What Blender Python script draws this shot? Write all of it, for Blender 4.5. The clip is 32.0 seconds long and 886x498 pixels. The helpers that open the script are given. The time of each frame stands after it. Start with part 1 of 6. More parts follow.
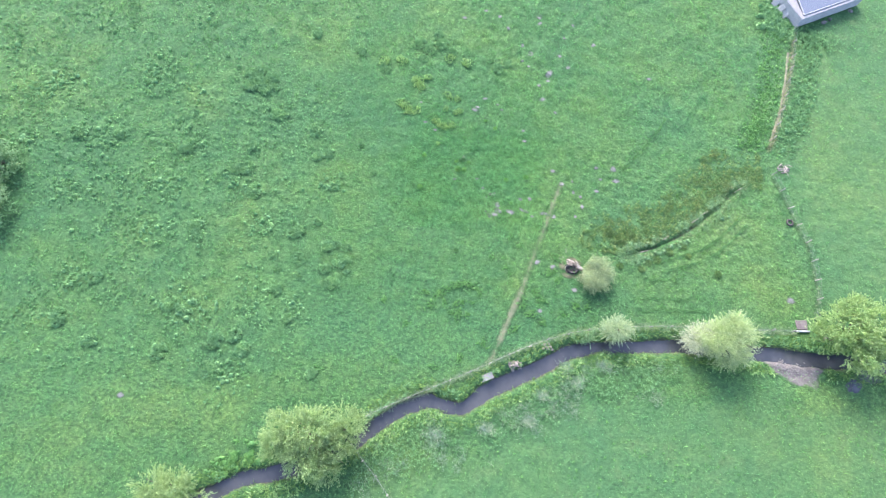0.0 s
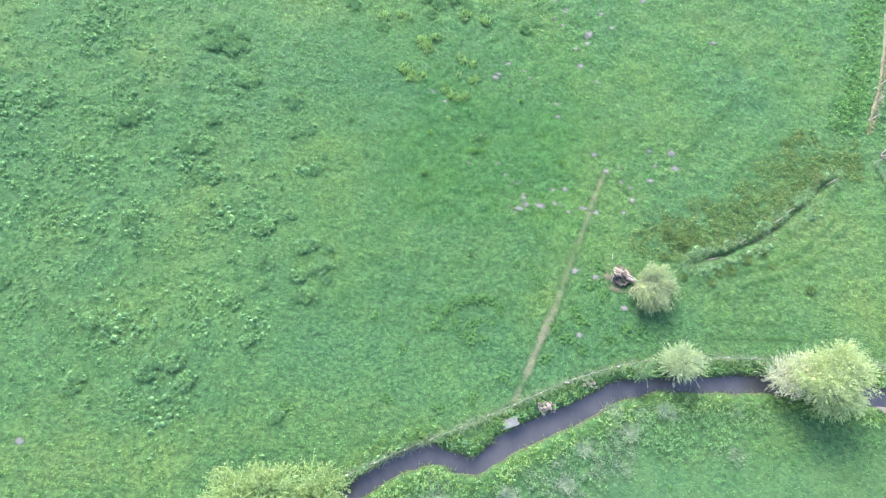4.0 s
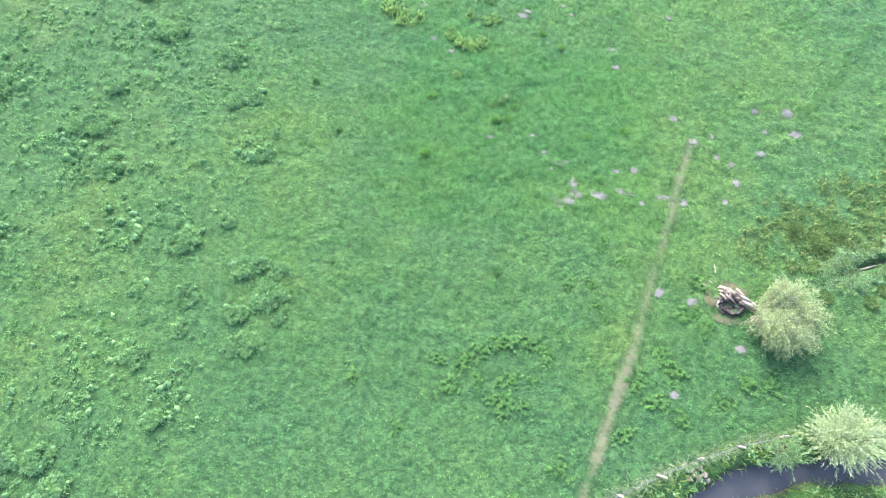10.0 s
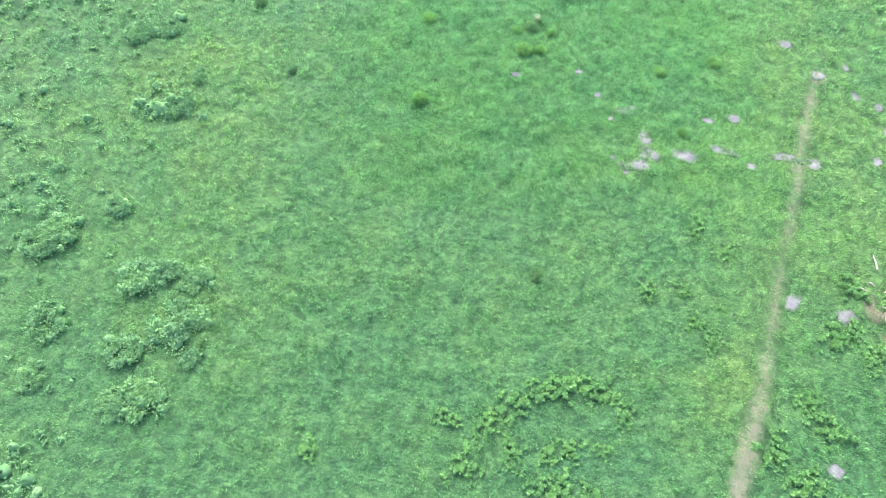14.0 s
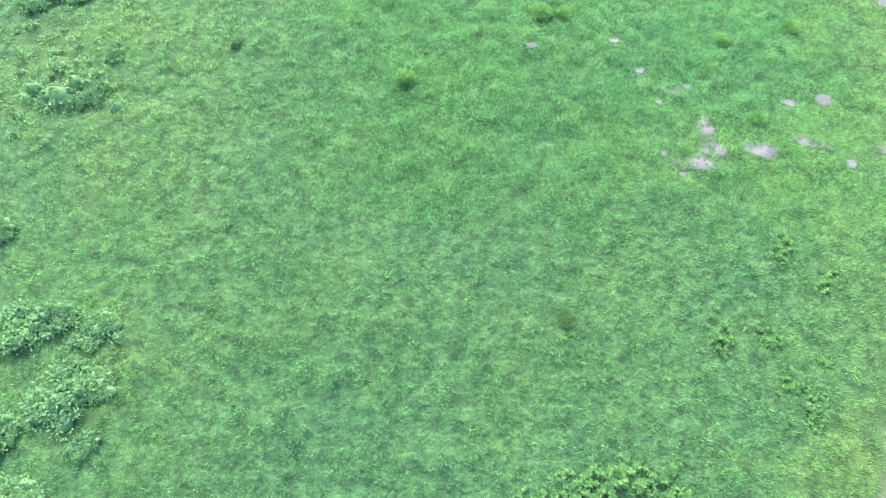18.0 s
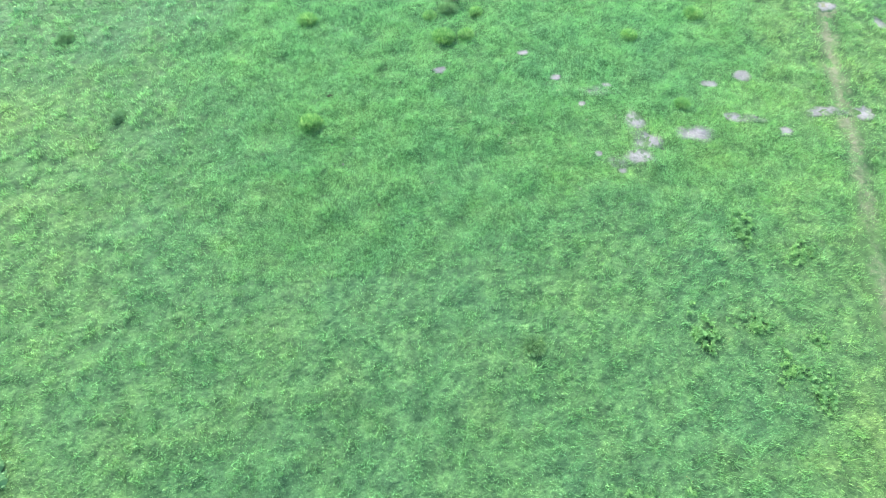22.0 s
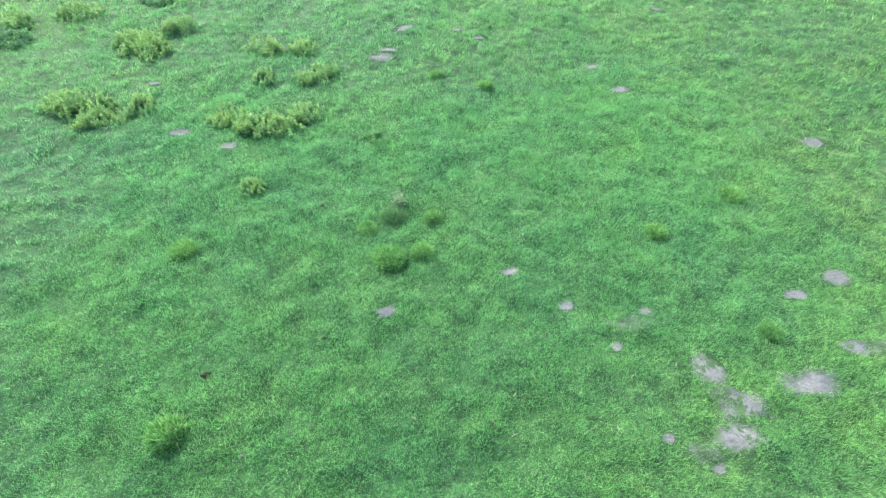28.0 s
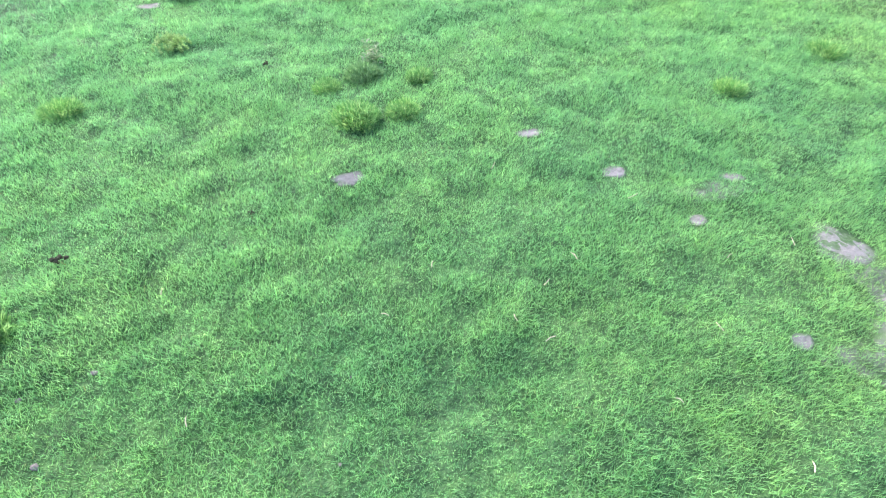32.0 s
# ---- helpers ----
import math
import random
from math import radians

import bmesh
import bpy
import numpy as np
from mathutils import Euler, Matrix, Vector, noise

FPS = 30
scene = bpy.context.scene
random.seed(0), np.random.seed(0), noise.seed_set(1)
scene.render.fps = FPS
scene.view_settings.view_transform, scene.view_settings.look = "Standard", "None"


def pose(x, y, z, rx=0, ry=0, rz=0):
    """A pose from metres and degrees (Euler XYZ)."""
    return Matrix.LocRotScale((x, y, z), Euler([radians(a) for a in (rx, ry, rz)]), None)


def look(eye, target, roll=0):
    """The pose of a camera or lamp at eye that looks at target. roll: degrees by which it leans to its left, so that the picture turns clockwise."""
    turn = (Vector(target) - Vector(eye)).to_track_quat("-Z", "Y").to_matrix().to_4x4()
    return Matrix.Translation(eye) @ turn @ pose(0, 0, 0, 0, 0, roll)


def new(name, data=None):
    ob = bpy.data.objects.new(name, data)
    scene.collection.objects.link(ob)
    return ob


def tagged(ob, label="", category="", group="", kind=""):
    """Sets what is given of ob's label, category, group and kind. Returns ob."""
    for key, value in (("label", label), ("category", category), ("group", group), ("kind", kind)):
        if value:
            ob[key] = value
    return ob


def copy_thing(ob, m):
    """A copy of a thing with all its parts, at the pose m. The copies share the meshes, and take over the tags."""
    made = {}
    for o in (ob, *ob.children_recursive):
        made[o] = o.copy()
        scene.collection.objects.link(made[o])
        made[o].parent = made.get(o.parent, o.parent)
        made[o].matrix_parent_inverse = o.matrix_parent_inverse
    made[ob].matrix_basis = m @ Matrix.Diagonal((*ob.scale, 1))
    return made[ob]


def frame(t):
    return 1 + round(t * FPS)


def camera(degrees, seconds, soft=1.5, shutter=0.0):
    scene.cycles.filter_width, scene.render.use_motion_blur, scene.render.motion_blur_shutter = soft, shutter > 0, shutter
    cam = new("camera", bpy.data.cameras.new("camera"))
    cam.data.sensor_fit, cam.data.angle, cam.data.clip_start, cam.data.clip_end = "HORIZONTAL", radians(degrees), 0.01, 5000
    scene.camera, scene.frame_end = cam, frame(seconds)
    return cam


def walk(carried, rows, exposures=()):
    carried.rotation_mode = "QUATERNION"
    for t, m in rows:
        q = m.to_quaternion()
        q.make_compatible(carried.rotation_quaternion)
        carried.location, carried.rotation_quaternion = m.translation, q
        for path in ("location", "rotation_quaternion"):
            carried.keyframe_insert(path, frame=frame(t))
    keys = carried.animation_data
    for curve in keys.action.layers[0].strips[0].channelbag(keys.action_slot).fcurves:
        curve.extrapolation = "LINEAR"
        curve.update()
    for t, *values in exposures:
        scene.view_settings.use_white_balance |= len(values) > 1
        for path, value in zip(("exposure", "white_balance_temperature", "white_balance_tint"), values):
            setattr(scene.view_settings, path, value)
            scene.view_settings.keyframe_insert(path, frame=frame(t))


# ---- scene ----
cam = camera(76.16, 32.0, soft=1.1)
walk(cam, [
    (0.0, pose(0.000, 0.000, 68.000, 19.526, -3.086, 8.633)),
    (0.5, pose(-0.346, 1.381, 66.436, 19.355, -3.040, 8.690)),
    (1.0, pose(-0.579, 2.373, 64.759, 19.434, -2.939, 8.792)),
    (1.5, pose(-0.570, 2.463, 62.667, 19.876, -2.929, 8.873)),
    (2.0, pose(-0.564, 2.887, 60.540, 19.784, -2.934, 9.300)),
    (2.5, pose(-0.346, 3.436, 58.430, 19.724, -2.793, 10.089)),
    (4.5, pose(-0.254, 6.497, 50.579, 20.053, -2.614, 9.428)),
    (5.0, pose(-0.230, 7.788, 48.887, 20.222, -2.375, 9.335)),
    (5.5, pose(-0.392, 8.672, 47.115, 20.377, -2.280, 9.254)),
    (6.0, pose(-0.281, 9.485, 45.316, 20.225, -1.999, 9.362)),
    (6.5, pose(-0.390, 10.143, 43.336, 20.456, -1.950, 9.306)),
    (7.0, pose(-0.360, 10.733, 41.266, 20.538, -1.743, 9.521)),
    (7.5, pose(-0.725, 11.866, 39.320, 20.306, -1.684, 10.184)),
    (8.0, pose(-0.991, 12.445, 37.735, 20.374, -1.575, 9.399)),
    (8.5, pose(-1.084, 12.428, 37.385, 20.543, -1.592, 8.090)),
    (9.0, pose(-1.139, 12.525, 37.326, 20.412, -1.643, 8.125)),
    (9.5, pose(-0.998, 12.284, 36.142, 20.929, -1.443, 8.208)),
    (10.0, pose(-0.649, 12.592, 34.718, 20.588, -0.896, 8.350)),
    (10.5, pose(-0.393, 12.642, 33.060, 20.538, -0.567, 8.343)),
    (11.0, pose(-0.621, 12.925, 31.245, 20.411, -0.724, 7.808)),
    (11.5, pose(-0.797, 13.543, 29.470, 20.623, -0.739, 7.730)),
    (12.0, pose(-0.879, 14.569, 27.729, 20.717, -0.597, 7.909)),
    (12.5, pose(-1.081, 15.749, 25.996, 20.682, -0.573, 8.087)),
    (13.0, pose(-1.114, 16.441, 24.099, 21.008, -0.386, 8.186)),
    (13.5, pose(-1.210, 16.641, 22.861, 21.090, -0.228, 7.310)),
    (15.5, pose(-1.336, 17.400, 20.862, 20.763, -0.284, 7.549)),
    (16.0, pose(-1.163, 18.455, 19.757, 20.874, -0.242, 7.575)),
    (16.5, pose(-1.022, 19.250, 18.526, 21.071, -0.080, 7.440)),
    (17.0, pose(-1.052, 19.751, 17.223, 21.131, -0.034, 7.372)),
    (17.5, pose(-1.268, 20.085, 16.751, 20.544, 0.112, 7.429)),
    (18.0, pose(-1.434, 20.133, 16.633, 20.492, 0.216, 6.756)),
    (18.5, pose(-1.529, 20.259, 16.549, 20.291, 0.138, 2.669)),
    (19.0, pose(-1.431, 20.455, 16.570, 21.273, 0.142, 2.047)),
    (19.5, pose(-1.308, 20.353, 16.535, 27.338, 0.038, 2.005)),
    (20.0, pose(-1.218, 20.302, 16.559, 27.524, -0.063, -1.768)),
    (20.5, pose(-1.158, 20.252, 16.583, 27.548, -0.076, -4.420)),
    (21.0, pose(-1.162, 20.157, 16.226, 27.648, -0.133, -5.093)),
    (21.5, pose(-1.076, 20.194, 15.475, 27.112, 0.088, -5.030)),
    (22.0, pose(-1.056, 20.259, 14.473, 27.071, 0.204, -5.027)),
    (22.5, pose(-1.096, 20.771, 13.868, 26.947, 0.112, -5.114)),
    (23.0, pose(-1.063, 21.657, 13.700, 26.927, 0.035, -5.515)),
    (23.5, pose(-1.025, 22.889, 13.600, 27.007, -0.178, -8.900)),
    (24.0, pose(-0.833, 24.308, 13.654, 26.777, -0.149, -9.670)),
    (24.5, pose(-0.696, 25.406, 13.527, 29.926, -0.254, -10.386)),
    (25.0, pose(-0.547, 26.131, 13.486, 29.908, -0.261, -10.882)),
    (25.5, pose(-0.520, 26.217, 13.352, 30.168, -0.281, -11.207)),
    (27.5, pose(-0.244, 26.481, 10.078, 40.352, 0.500, -11.415)),
    (28.0, pose(-0.141, 26.894, 9.918, 43.358, 0.613, -11.455)),
    (28.5, pose(-0.053, 27.268, 9.848, 43.593, 0.600, -11.431)),
    (29.0, pose(0.005, 27.527, 9.397, 43.680, 0.561, -11.409)),
    (29.5, pose(0.014, 27.690, 8.559, 43.397, 0.519, -11.411)),
    (30.0, pose(-0.088, 27.804, 7.473, 43.137, 0.298, -11.577)),
    (30.5, pose(-0.182, 27.863, 6.294, 44.621, 0.309, -11.827)),
    (31.0, pose(-0.197, 27.921, 5.485, 44.207, 0.326, -12.086)),
    (31.5, pose(-0.095, 27.897, 5.290, 43.967, 0.334, -12.182)),
    (32.0, pose(0.053, 27.874, 5.262, 43.821, 0.377, -12.159)),
], [
    (0.0, 2.23, 6250, 22.0), (9.0, 2.33, 6550, 20.0), (16.0, 2.42, 6430, 17.0), (19.0, 2.40, 6430, 16.0), (24.0, 2.31, 6430, 13.0), (25.0, 2.19, 6430, 12.0), (28.0, 2.04, 6430, 11.0), (30.0, 1.98, 6400, 14.0), (31.0, 2.22, 6430, 20.0), (32.0, 2.27, 6480, 25.0)])

# ---- world and sun ----
world = bpy.data.worlds.new("world")
scene.world = world
world.use_nodes = True
wn = world.node_tree.nodes
sky = wn.new("ShaderNodeTexSky")
sky.sky_type = "NISHITA"
sky.sun_disc = False
sky.sun_elevation = radians(38)
sky.sun_rotation = radians(338)
sky.air_density, sky.dust_density, sky.ozone_density = 1.0, 2.5, 1.0
wn["Background"].inputs["Strength"].default_value = 0.15
world.node_tree.links.new(sky.outputs[0], wn["Background"].inputs["Color"])

sun_data = bpy.data.lights.new("sun", "SUN")
sun_data.energy = 1.7
sun_data.angle = radians(26)
sun_data.color = (1.0, 0.95, 0.86)
sun = new("sun", sun_data)
sun.matrix_world = look((0, 0, 100), (22, -56, 53))

RNG = np.random.default_rng(11)


# ---- material helpers ----
def material(name, rough=0.8, spec=0.2):
    m = bpy.data.materials.new(name)
    m.use_nodes = True
    b = m.node_tree.nodes["Principled BSDF"]
    b.inputs["Roughness"].default_value = rough
    b.inputs["Specular IOR Level"].default_value = spec
    return m, m.node_tree, b


def node(tree, kind, **values):
    n = tree.nodes.new(kind)
    for k, v in values.items():
        n.inputs[k].default_value = v
    return n


def position(tree):
    return tree.nodes.new("ShaderNodeNewGeometry").outputs["Position"]


def noise_tex(tree, scale, detail=3.0, vec=None, rough=0.55):
    n = node(tree, "ShaderNodeTexNoise", Scale=scale, Detail=detail, Roughness=rough)
    tree.links.new(vec if vec is not None else position(tree), n.inputs["Vector"])
    return n.outputs["Fac"]


def ramp(tree, fac, stops):
    r = tree.nodes.new("ShaderNodeValToRGB")
    e = r.color_ramp.elements
    e[0].position, e[0].color = stops[0][0], (*stops[0][1], 1)
    e[1].position, e[1].color = stops[-1][0], (*stops[-1][1], 1)
    for p, c in stops[1:-1]:
        x = e.new(p)
        x.color = (*c, 1)
    tree.links.new(fac, r.inputs["Fac"])
    return r.outputs["Color"]


def blend(tree, fac, a, b, mode="MIX"):
    m = tree.nodes.new("ShaderNodeMix")
    m.data_type, m.blend_type = "RGBA", mode
    for sock, v in ((m.inputs[0], fac), (m.inputs[6], a), (m.inputs[7], b)):
        if isinstance(v, (int, float)):
            sock.default_value = v
        elif isinstance(v, tuple):
            sock.default_value = (*v, 1)
        else:
            tree.links.new(v, sock)
    return m.outputs[2]


def bump(tree, b, height, strength=0.5, distance=0.05):
    n = node(tree, "ShaderNodeBump", Strength=strength, Distance=distance)
    tree.links.new(height, n.inputs["Height"])
    tree.links.new(n.outputs["Normal"], b.inputs["Normal"])


def see_through(tree, b, colour, amount):
    # thin leaves let part of the light through
    t = tree.nodes.new("ShaderNodeBsdfTranslucent")
    mix = node(tree, "ShaderNodeMixShader", Fac=amount)
    tree.links.new(colour, t.inputs["Color"])
    tree.links.new(b.outputs[0], mix.inputs[1])
    tree.links.new(t.outputs[0], mix.inputs[2])
    tree.links.new(mix.outputs[0], tree.nodes["Material Output"].inputs["Surface"])


def sward_colour(tree, lump=0.3):
    # pasture: blue-green, mid-green and yellow-green at three scales, drier or ranker by place
    big = noise_tex(tree, 0.11, 3)
    mid = noise_tex(tree, 0.75, 4)
    small = noise_tex(tree, 8.5, 5, rough=0.62)
    c1 = ramp(tree, big, [(0.34, (0.048, 0.138, 0.058)), (0.52, (0.057, 0.15, 0.054)), (0.68, (0.072, 0.168, 0.054))])
    c2 = ramp(tree, mid, [(0.38, (0.05, 0.141, 0.052)), (0.5, (0.057, 0.15, 0.054)), (0.62, (0.068, 0.16, 0.055))])
    lumps = ramp(tree, noise_tex(tree, 2.4, 3, rough=0.6), [(0.36, (1 - lump, 1 - 0.9 * lump, 1 - 0.8 * lump)), (0.5, (1.0, 1.0, 1.0)), (0.64, (1 + lump, 1 + 0.85 * lump, 1 + 0.65 * lump))])
    tips = ramp(tree, small, [(0.38, (0.76, 0.78, 0.8)), (0.5, (1.0, 1.0, 1.0)), (0.62, (1.24, 1.2, 1.14))])
    dry = tree.nodes.new("ShaderNodeAttribute")
    dry.attribute_name = "dryness"
    place = ramp(tree, dry.outputs["Fac"], [(0.0, (0.72, 0.86, 1.02)), (0.5, (1.0, 1.0, 1.0)), (0.75, (1.32, 1.1, 1.0)), (1.0, (1.75, 1.2, 1.1))])
    col = blend(tree, 1.0, blend(tree, 0.5, c1, c2), place, "MULTIPLY")
    return blend(tree, 1.0, blend(tree, 1.0, col, lumps, "MULTIPLY"), tips, "MULTIPLY")


def grass_material(name, dry=0.06, gain=1.0, low=0.42, high=1.9, lump=0.2):
    m, t, b = material(name, 0.55, 0.25)
    col = sward_colour(t, lump)
    isl = t.nodes.new("ShaderNodeNewGeometry").outputs["Random Per Island"]
    shade = ramp(t, isl, [(0.0, (low * gain, (low + 0.03) * gain, (low + 0.06) * gain)), (0.5, (0.95 * gain,) * 3), (1.0, (high * gain, (high - 0.2) * gain, (high - 0.27) * gain))])
    col = blend(t, 1.0, col, shade, "MULTIPLY")
    straw = ramp(t, isl, [(1.0 - dry, (0, 0, 0)), (1.0 - dry + 0.01, (1, 1, 1))])
    col = blend(t, straw, col, (0.21, 0.22, 0.085))
    t.links.new(col, b.inputs["Base Color"])
    b.inputs["Sheen Weight"].default_value = 0.15
    see_through(t, b, col, 0.55)
    return m


def leaf_material(name, dark, mid, light, through_it=0.3, rough=0.65):
    m, t, b = material(name, rough, 0.12)
    g = t.nodes.new("ShaderNodeNewGeometry")
    col = ramp(t, g.outputs["Random Per Island"], [(0.0, dark), (0.5, mid), (1.0, light)])
    var = ramp(t, noise_tex(t, 1.3, 3), [(0.3, (0.8, 0.84, 0.9)), (0.7, (1.15, 1.1, 0.95))])
    col = blend(t, 1.0, col, var, "MULTIPLY")
    t.links.new(col, b.inputs["Base Color"])
    see_through(t, b, col, through_it)
    return m


def rough_material(name, stops, scale, rough=0.85, relief=0.4, distance=0.03, spec=0.2, fine=5.0):
    m, t, b = material(name, rough, spec)
    coarse, small = noise_tex(t, scale, 4), noise_tex(t, scale * fine, 5)
    col = blend(t, 0.45, ramp(t, coarse, stops), ramp(t, small, stops))
    info = t.nodes.new("ShaderNodeObjectInfo").outputs["Random"]
    col = blend(t, 1.0, col, ramp(t, info, [(0.0, (0.85, 0.86, 0.88)), (1.0, (1.12, 1.1, 1.08))]), "MULTIPLY")
    t.links.new(col, b.inputs["Base Color"])
    bump(t, b, small, relief, distance)
    return m


# ---- palette ----
M_GROUND, gt, gb = material("pasture_turf", 0.8, 0.15)
turf = blend(gt, 1.0, sward_colour(gt, 0.34), ramp(gt, noise_tex(gt, 55.0, 3, rough=0.7), [(0.35, (0.46, 0.48, 0.5)), (0.5, (0.76, 0.76, 0.76)), (0.65, (1.15, 1.12, 1.05))]), "MULTIPLY")
attr = gt.nodes.new("ShaderNodeAttribute")
attr.attribute_name = "wet_bank"
mud = ramp(gt, noise_tex(gt, 2.5, 4), [(0.35, (0.045, 0.04, 0.032)), (0.65, (0.11, 0.095, 0.075))])
graze = gt.nodes.new("ShaderNodeAttribute")
graze.attribute_name = "grazed"
short = ramp(gt, noise_tex(gt, 0.35, 5, rough=0.6), [(0.35, (0.046, 0.118, 0.052)), (0.55, (0.062, 0.135, 0.056)), (0.7, (0.09, 0.142, 0.064))])
short = blend(gt, 1.0, short, ramp(gt, noise_tex(gt, 2.0, 6, rough=0.7), [(0.36, (0.6, 0.64, 0.68)), (0.64, (1.2, 1.14, 1.06))]), "MULTIPLY")
turf = blend(gt, graze.outputs["Fac"], turf, short)
gt.links.new(blend(gt, attr.outputs["Fac"], turf, mud), gb.inputs["Base Color"])
hummock = blend(gt, graze.outputs["Fac"], noise_tex(gt, 2.7, 6, rough=0.66), (0.5, 0.5, 0.5))
bump(gt, gb, hummock, 1.0, 0.23)
M_GRASS = grass_material("grass_blades", 0.01, 2.7, 0.74, 1.32, 0.13)
M_NEAR = grass_material("short_turf_blades", 0.006, 3.15, 0.74, 1.28, 0.1)
M_COARSE = grass_material("coarse_grass", 0.004, 2.45, 0.6, 1.5, 0.35)
M_TALL = leaf_material("tall_bank_grass", (0.07, 0.17, 0.045), (0.13, 0.27, 0.07), (0.26, 0.38, 0.11), 0.4)
M_TUFT = leaf_material("tussock_grass", (0.075, 0.235, 0.068), (0.15, 0.395, 0.12), (0.36, 0.6, 0.23), 0.4)
M_DRY = leaf_material("dry_grass", (0.15, 0.17, 0.08), (0.28, 0.29, 0.16), (0.46, 0.45, 0.29), 0.3)
M_PALE = leaf_material("pale_seeding_grass", (0.09, 0.2, 0.09), (0.17, 0.29, 0.15), (0.32, 0.38, 0.26), 0.3)
M_ASH = leaf_material("ashen_dead_grass", (0.12, 0.23, 0.13), (0.2, 0.31, 0.2), (0.36, 0.43, 0.33), 0.3)
M_NETTLE = leaf_material("nettle_leaves", (0.092, 0.225, 0.096), (0.145, 0.315, 0.138), (0.215, 0.41, 0.185), 0.36, 0.85)
M_DOCK = leaf_material("dock_leaves", (0.08, 0.22, 0.07), (0.12, 0.295, 0.097), (0.18, 0.37, 0.13), 0.4)
M_YELLOW = leaf_material("yellow_green_leaves", (0.145, 0.33, 0.105), (0.25, 0.46, 0.17), (0.42, 0.6, 0.27), 0.45)
M_STEM = leaf_material("weed_stems", (0.09, 0.19, 0.06), (0.13, 0.25, 0.08), (0.18, 0.3, 0.1), 0.0)
M_REED = leaf_material("rust_brown_rushes", (0.085, 0.19, 0.062), (0.14, 0.255, 0.088), (0.23, 0.31, 0.13), 0.4)
M_RUST = leaf_material("rust_brown_seed_heads", (0.09, 0.18, 0.06), (0.155, 0.23, 0.08), (0.27, 0.28, 0.12), 0.3)
M_TANGLE = grass_material("tangled_meadow_grass", 0.004, 2.8, 0.55, 1.6, 0.3)
M_WILLOW = leaf_material("willow_leaves", (0.18, 0.31, 0.12), (0.27, 0.42, 0.175), (0.43, 0.57, 0.27), 0.42)
M_BRIGHT = leaf_material("bright_willow_leaves", (0.26, 0.4, 0.16), (0.4, 0.54, 0.25), (0.66, 0.76, 0.5), 0.42)
M_SILVER = leaf_material("silvery_willow_leaves", (0.22, 0.34, 0.17), (0.34, 0.46, 0.26), (0.54, 0.64, 0.43), 0.38)
M_WHITISH = leaf_material("whitish_willow_leaves", (0.3, 0.38, 0.24), (0.46, 0.53, 0.37), (0.68, 0.72, 0.58), 0.36)
M_KHAKI = leaf_material("khaki_willow_leaves", (0.22, 0.33, 0.165), (0.33, 0.44, 0.235), (0.49, 0.59, 0.35), 0.4)
M_ALDER = leaf_material("broad_tree_leaves", (0.2, 0.36, 0.13), (0.31, 0.47, 0.185), (0.46, 0.6, 0.29), 0.5)
M_THORN = leaf_material("thorn_leaves", (0.11, 0.23, 0.105), (0.18, 0.34, 0.165), (0.29, 0.47, 0.25), 0.4)
M_BARK = rough_material("grey_bark", [(0.3, (0.09, 0.075, 0.06)), (0.7, (0.22, 0.19, 0.15))], 6.0, 0.9, 0.8)
M_DEADWOOD = rough_material("bleached_dead_wood", [(0.3, (0.19, 0.17, 0.14)), (0.55, (0.36, 0.33, 0.28)), (0.75, (0.52, 0.49, 0.43))], 4.0, 0.8, 0.7)
M_ROT = rough_material("rotten_wood", [(0.3, (0.03, 0.031, 0.03)), (0.7, (0.085, 0.08, 0.076))], 5.0, 0.95, 0.7)


def worn_material(name, stops, scale, relief):
    # bare earth that thins out into the turf along a ragged edge
    m, t, b = material(name, 0.92, 0.15)
    small = noise_tex(t, scale * 5, 5)
    earth = blend(t, 0.45, ramp(t, noise_tex(t, scale, 4), stops), ramp(t, small, stops))
    turf = blend(t, 1.0, sward_colour(t), (0.56, 0.56, 0.56), "MULTIPLY")
    a = t.nodes.new("ShaderNodeAttribute")
    a.attribute_name = "wear"
    add = t.nodes.new("ShaderNodeMath")
    add.operation = "ADD"
    t.links.new(a.outputs["Fac"], add.inputs[0])
    ragged = node(t, "ShaderNodeMath")
    ragged.operation = "MULTIPLY_ADD"
    ragged.inputs[1].default_value, ragged.inputs[2].default_value = 1.7, -0.35
    t.links.new(noise_tex(t, 4.5, 6, rough=0.8), ragged.inputs[0])
    t.links.new(ragged.outputs[0], add.inputs[1])
    fac = ramp(t, add.outputs[0], [(0.55, (0, 0, 0)), (0.8, (0.5, 0.5, 0.5)), (1.05, (1, 1, 1))])
    t.links.new(blend(t, fac, turf, earth), b.inputs["Base Color"])
    bump(t, b, small, relief, 0.04)
    return m


M_WORN_PATH = worn_material("worn_trail", [(0.3, (0.075, 0.113, 0.055)), (0.5, (0.114, 0.128, 0.077)), (0.72, (0.156, 0.15, 0.107))], 2.2, 0.6)
M_WORN_SOIL = worn_material("trodden_soil", [(0.28, (0.085, 0.092, 0.086)), (0.5, (0.135, 0.14, 0.137)), (0.72, (0.188, 0.19, 0.19))], 3.0, 0.7)
M_BROWN_SOIL = worn_material("brown_litter_soil", [(0.28, (0.06, 0.055, 0.035)), (0.5, (0.11, 0.098, 0.068)), (0.72, (0.17, 0.15, 0.11))], 4.0, 0.8)
M_BAR = worn_material("gravel_bar", [(0.28, (0.06, 0.058, 0.054)), (0.5, (0.11, 0.104, 0.1)), (0.72, (0.175, 0.165, 0.16))], 1.8, 0.8)
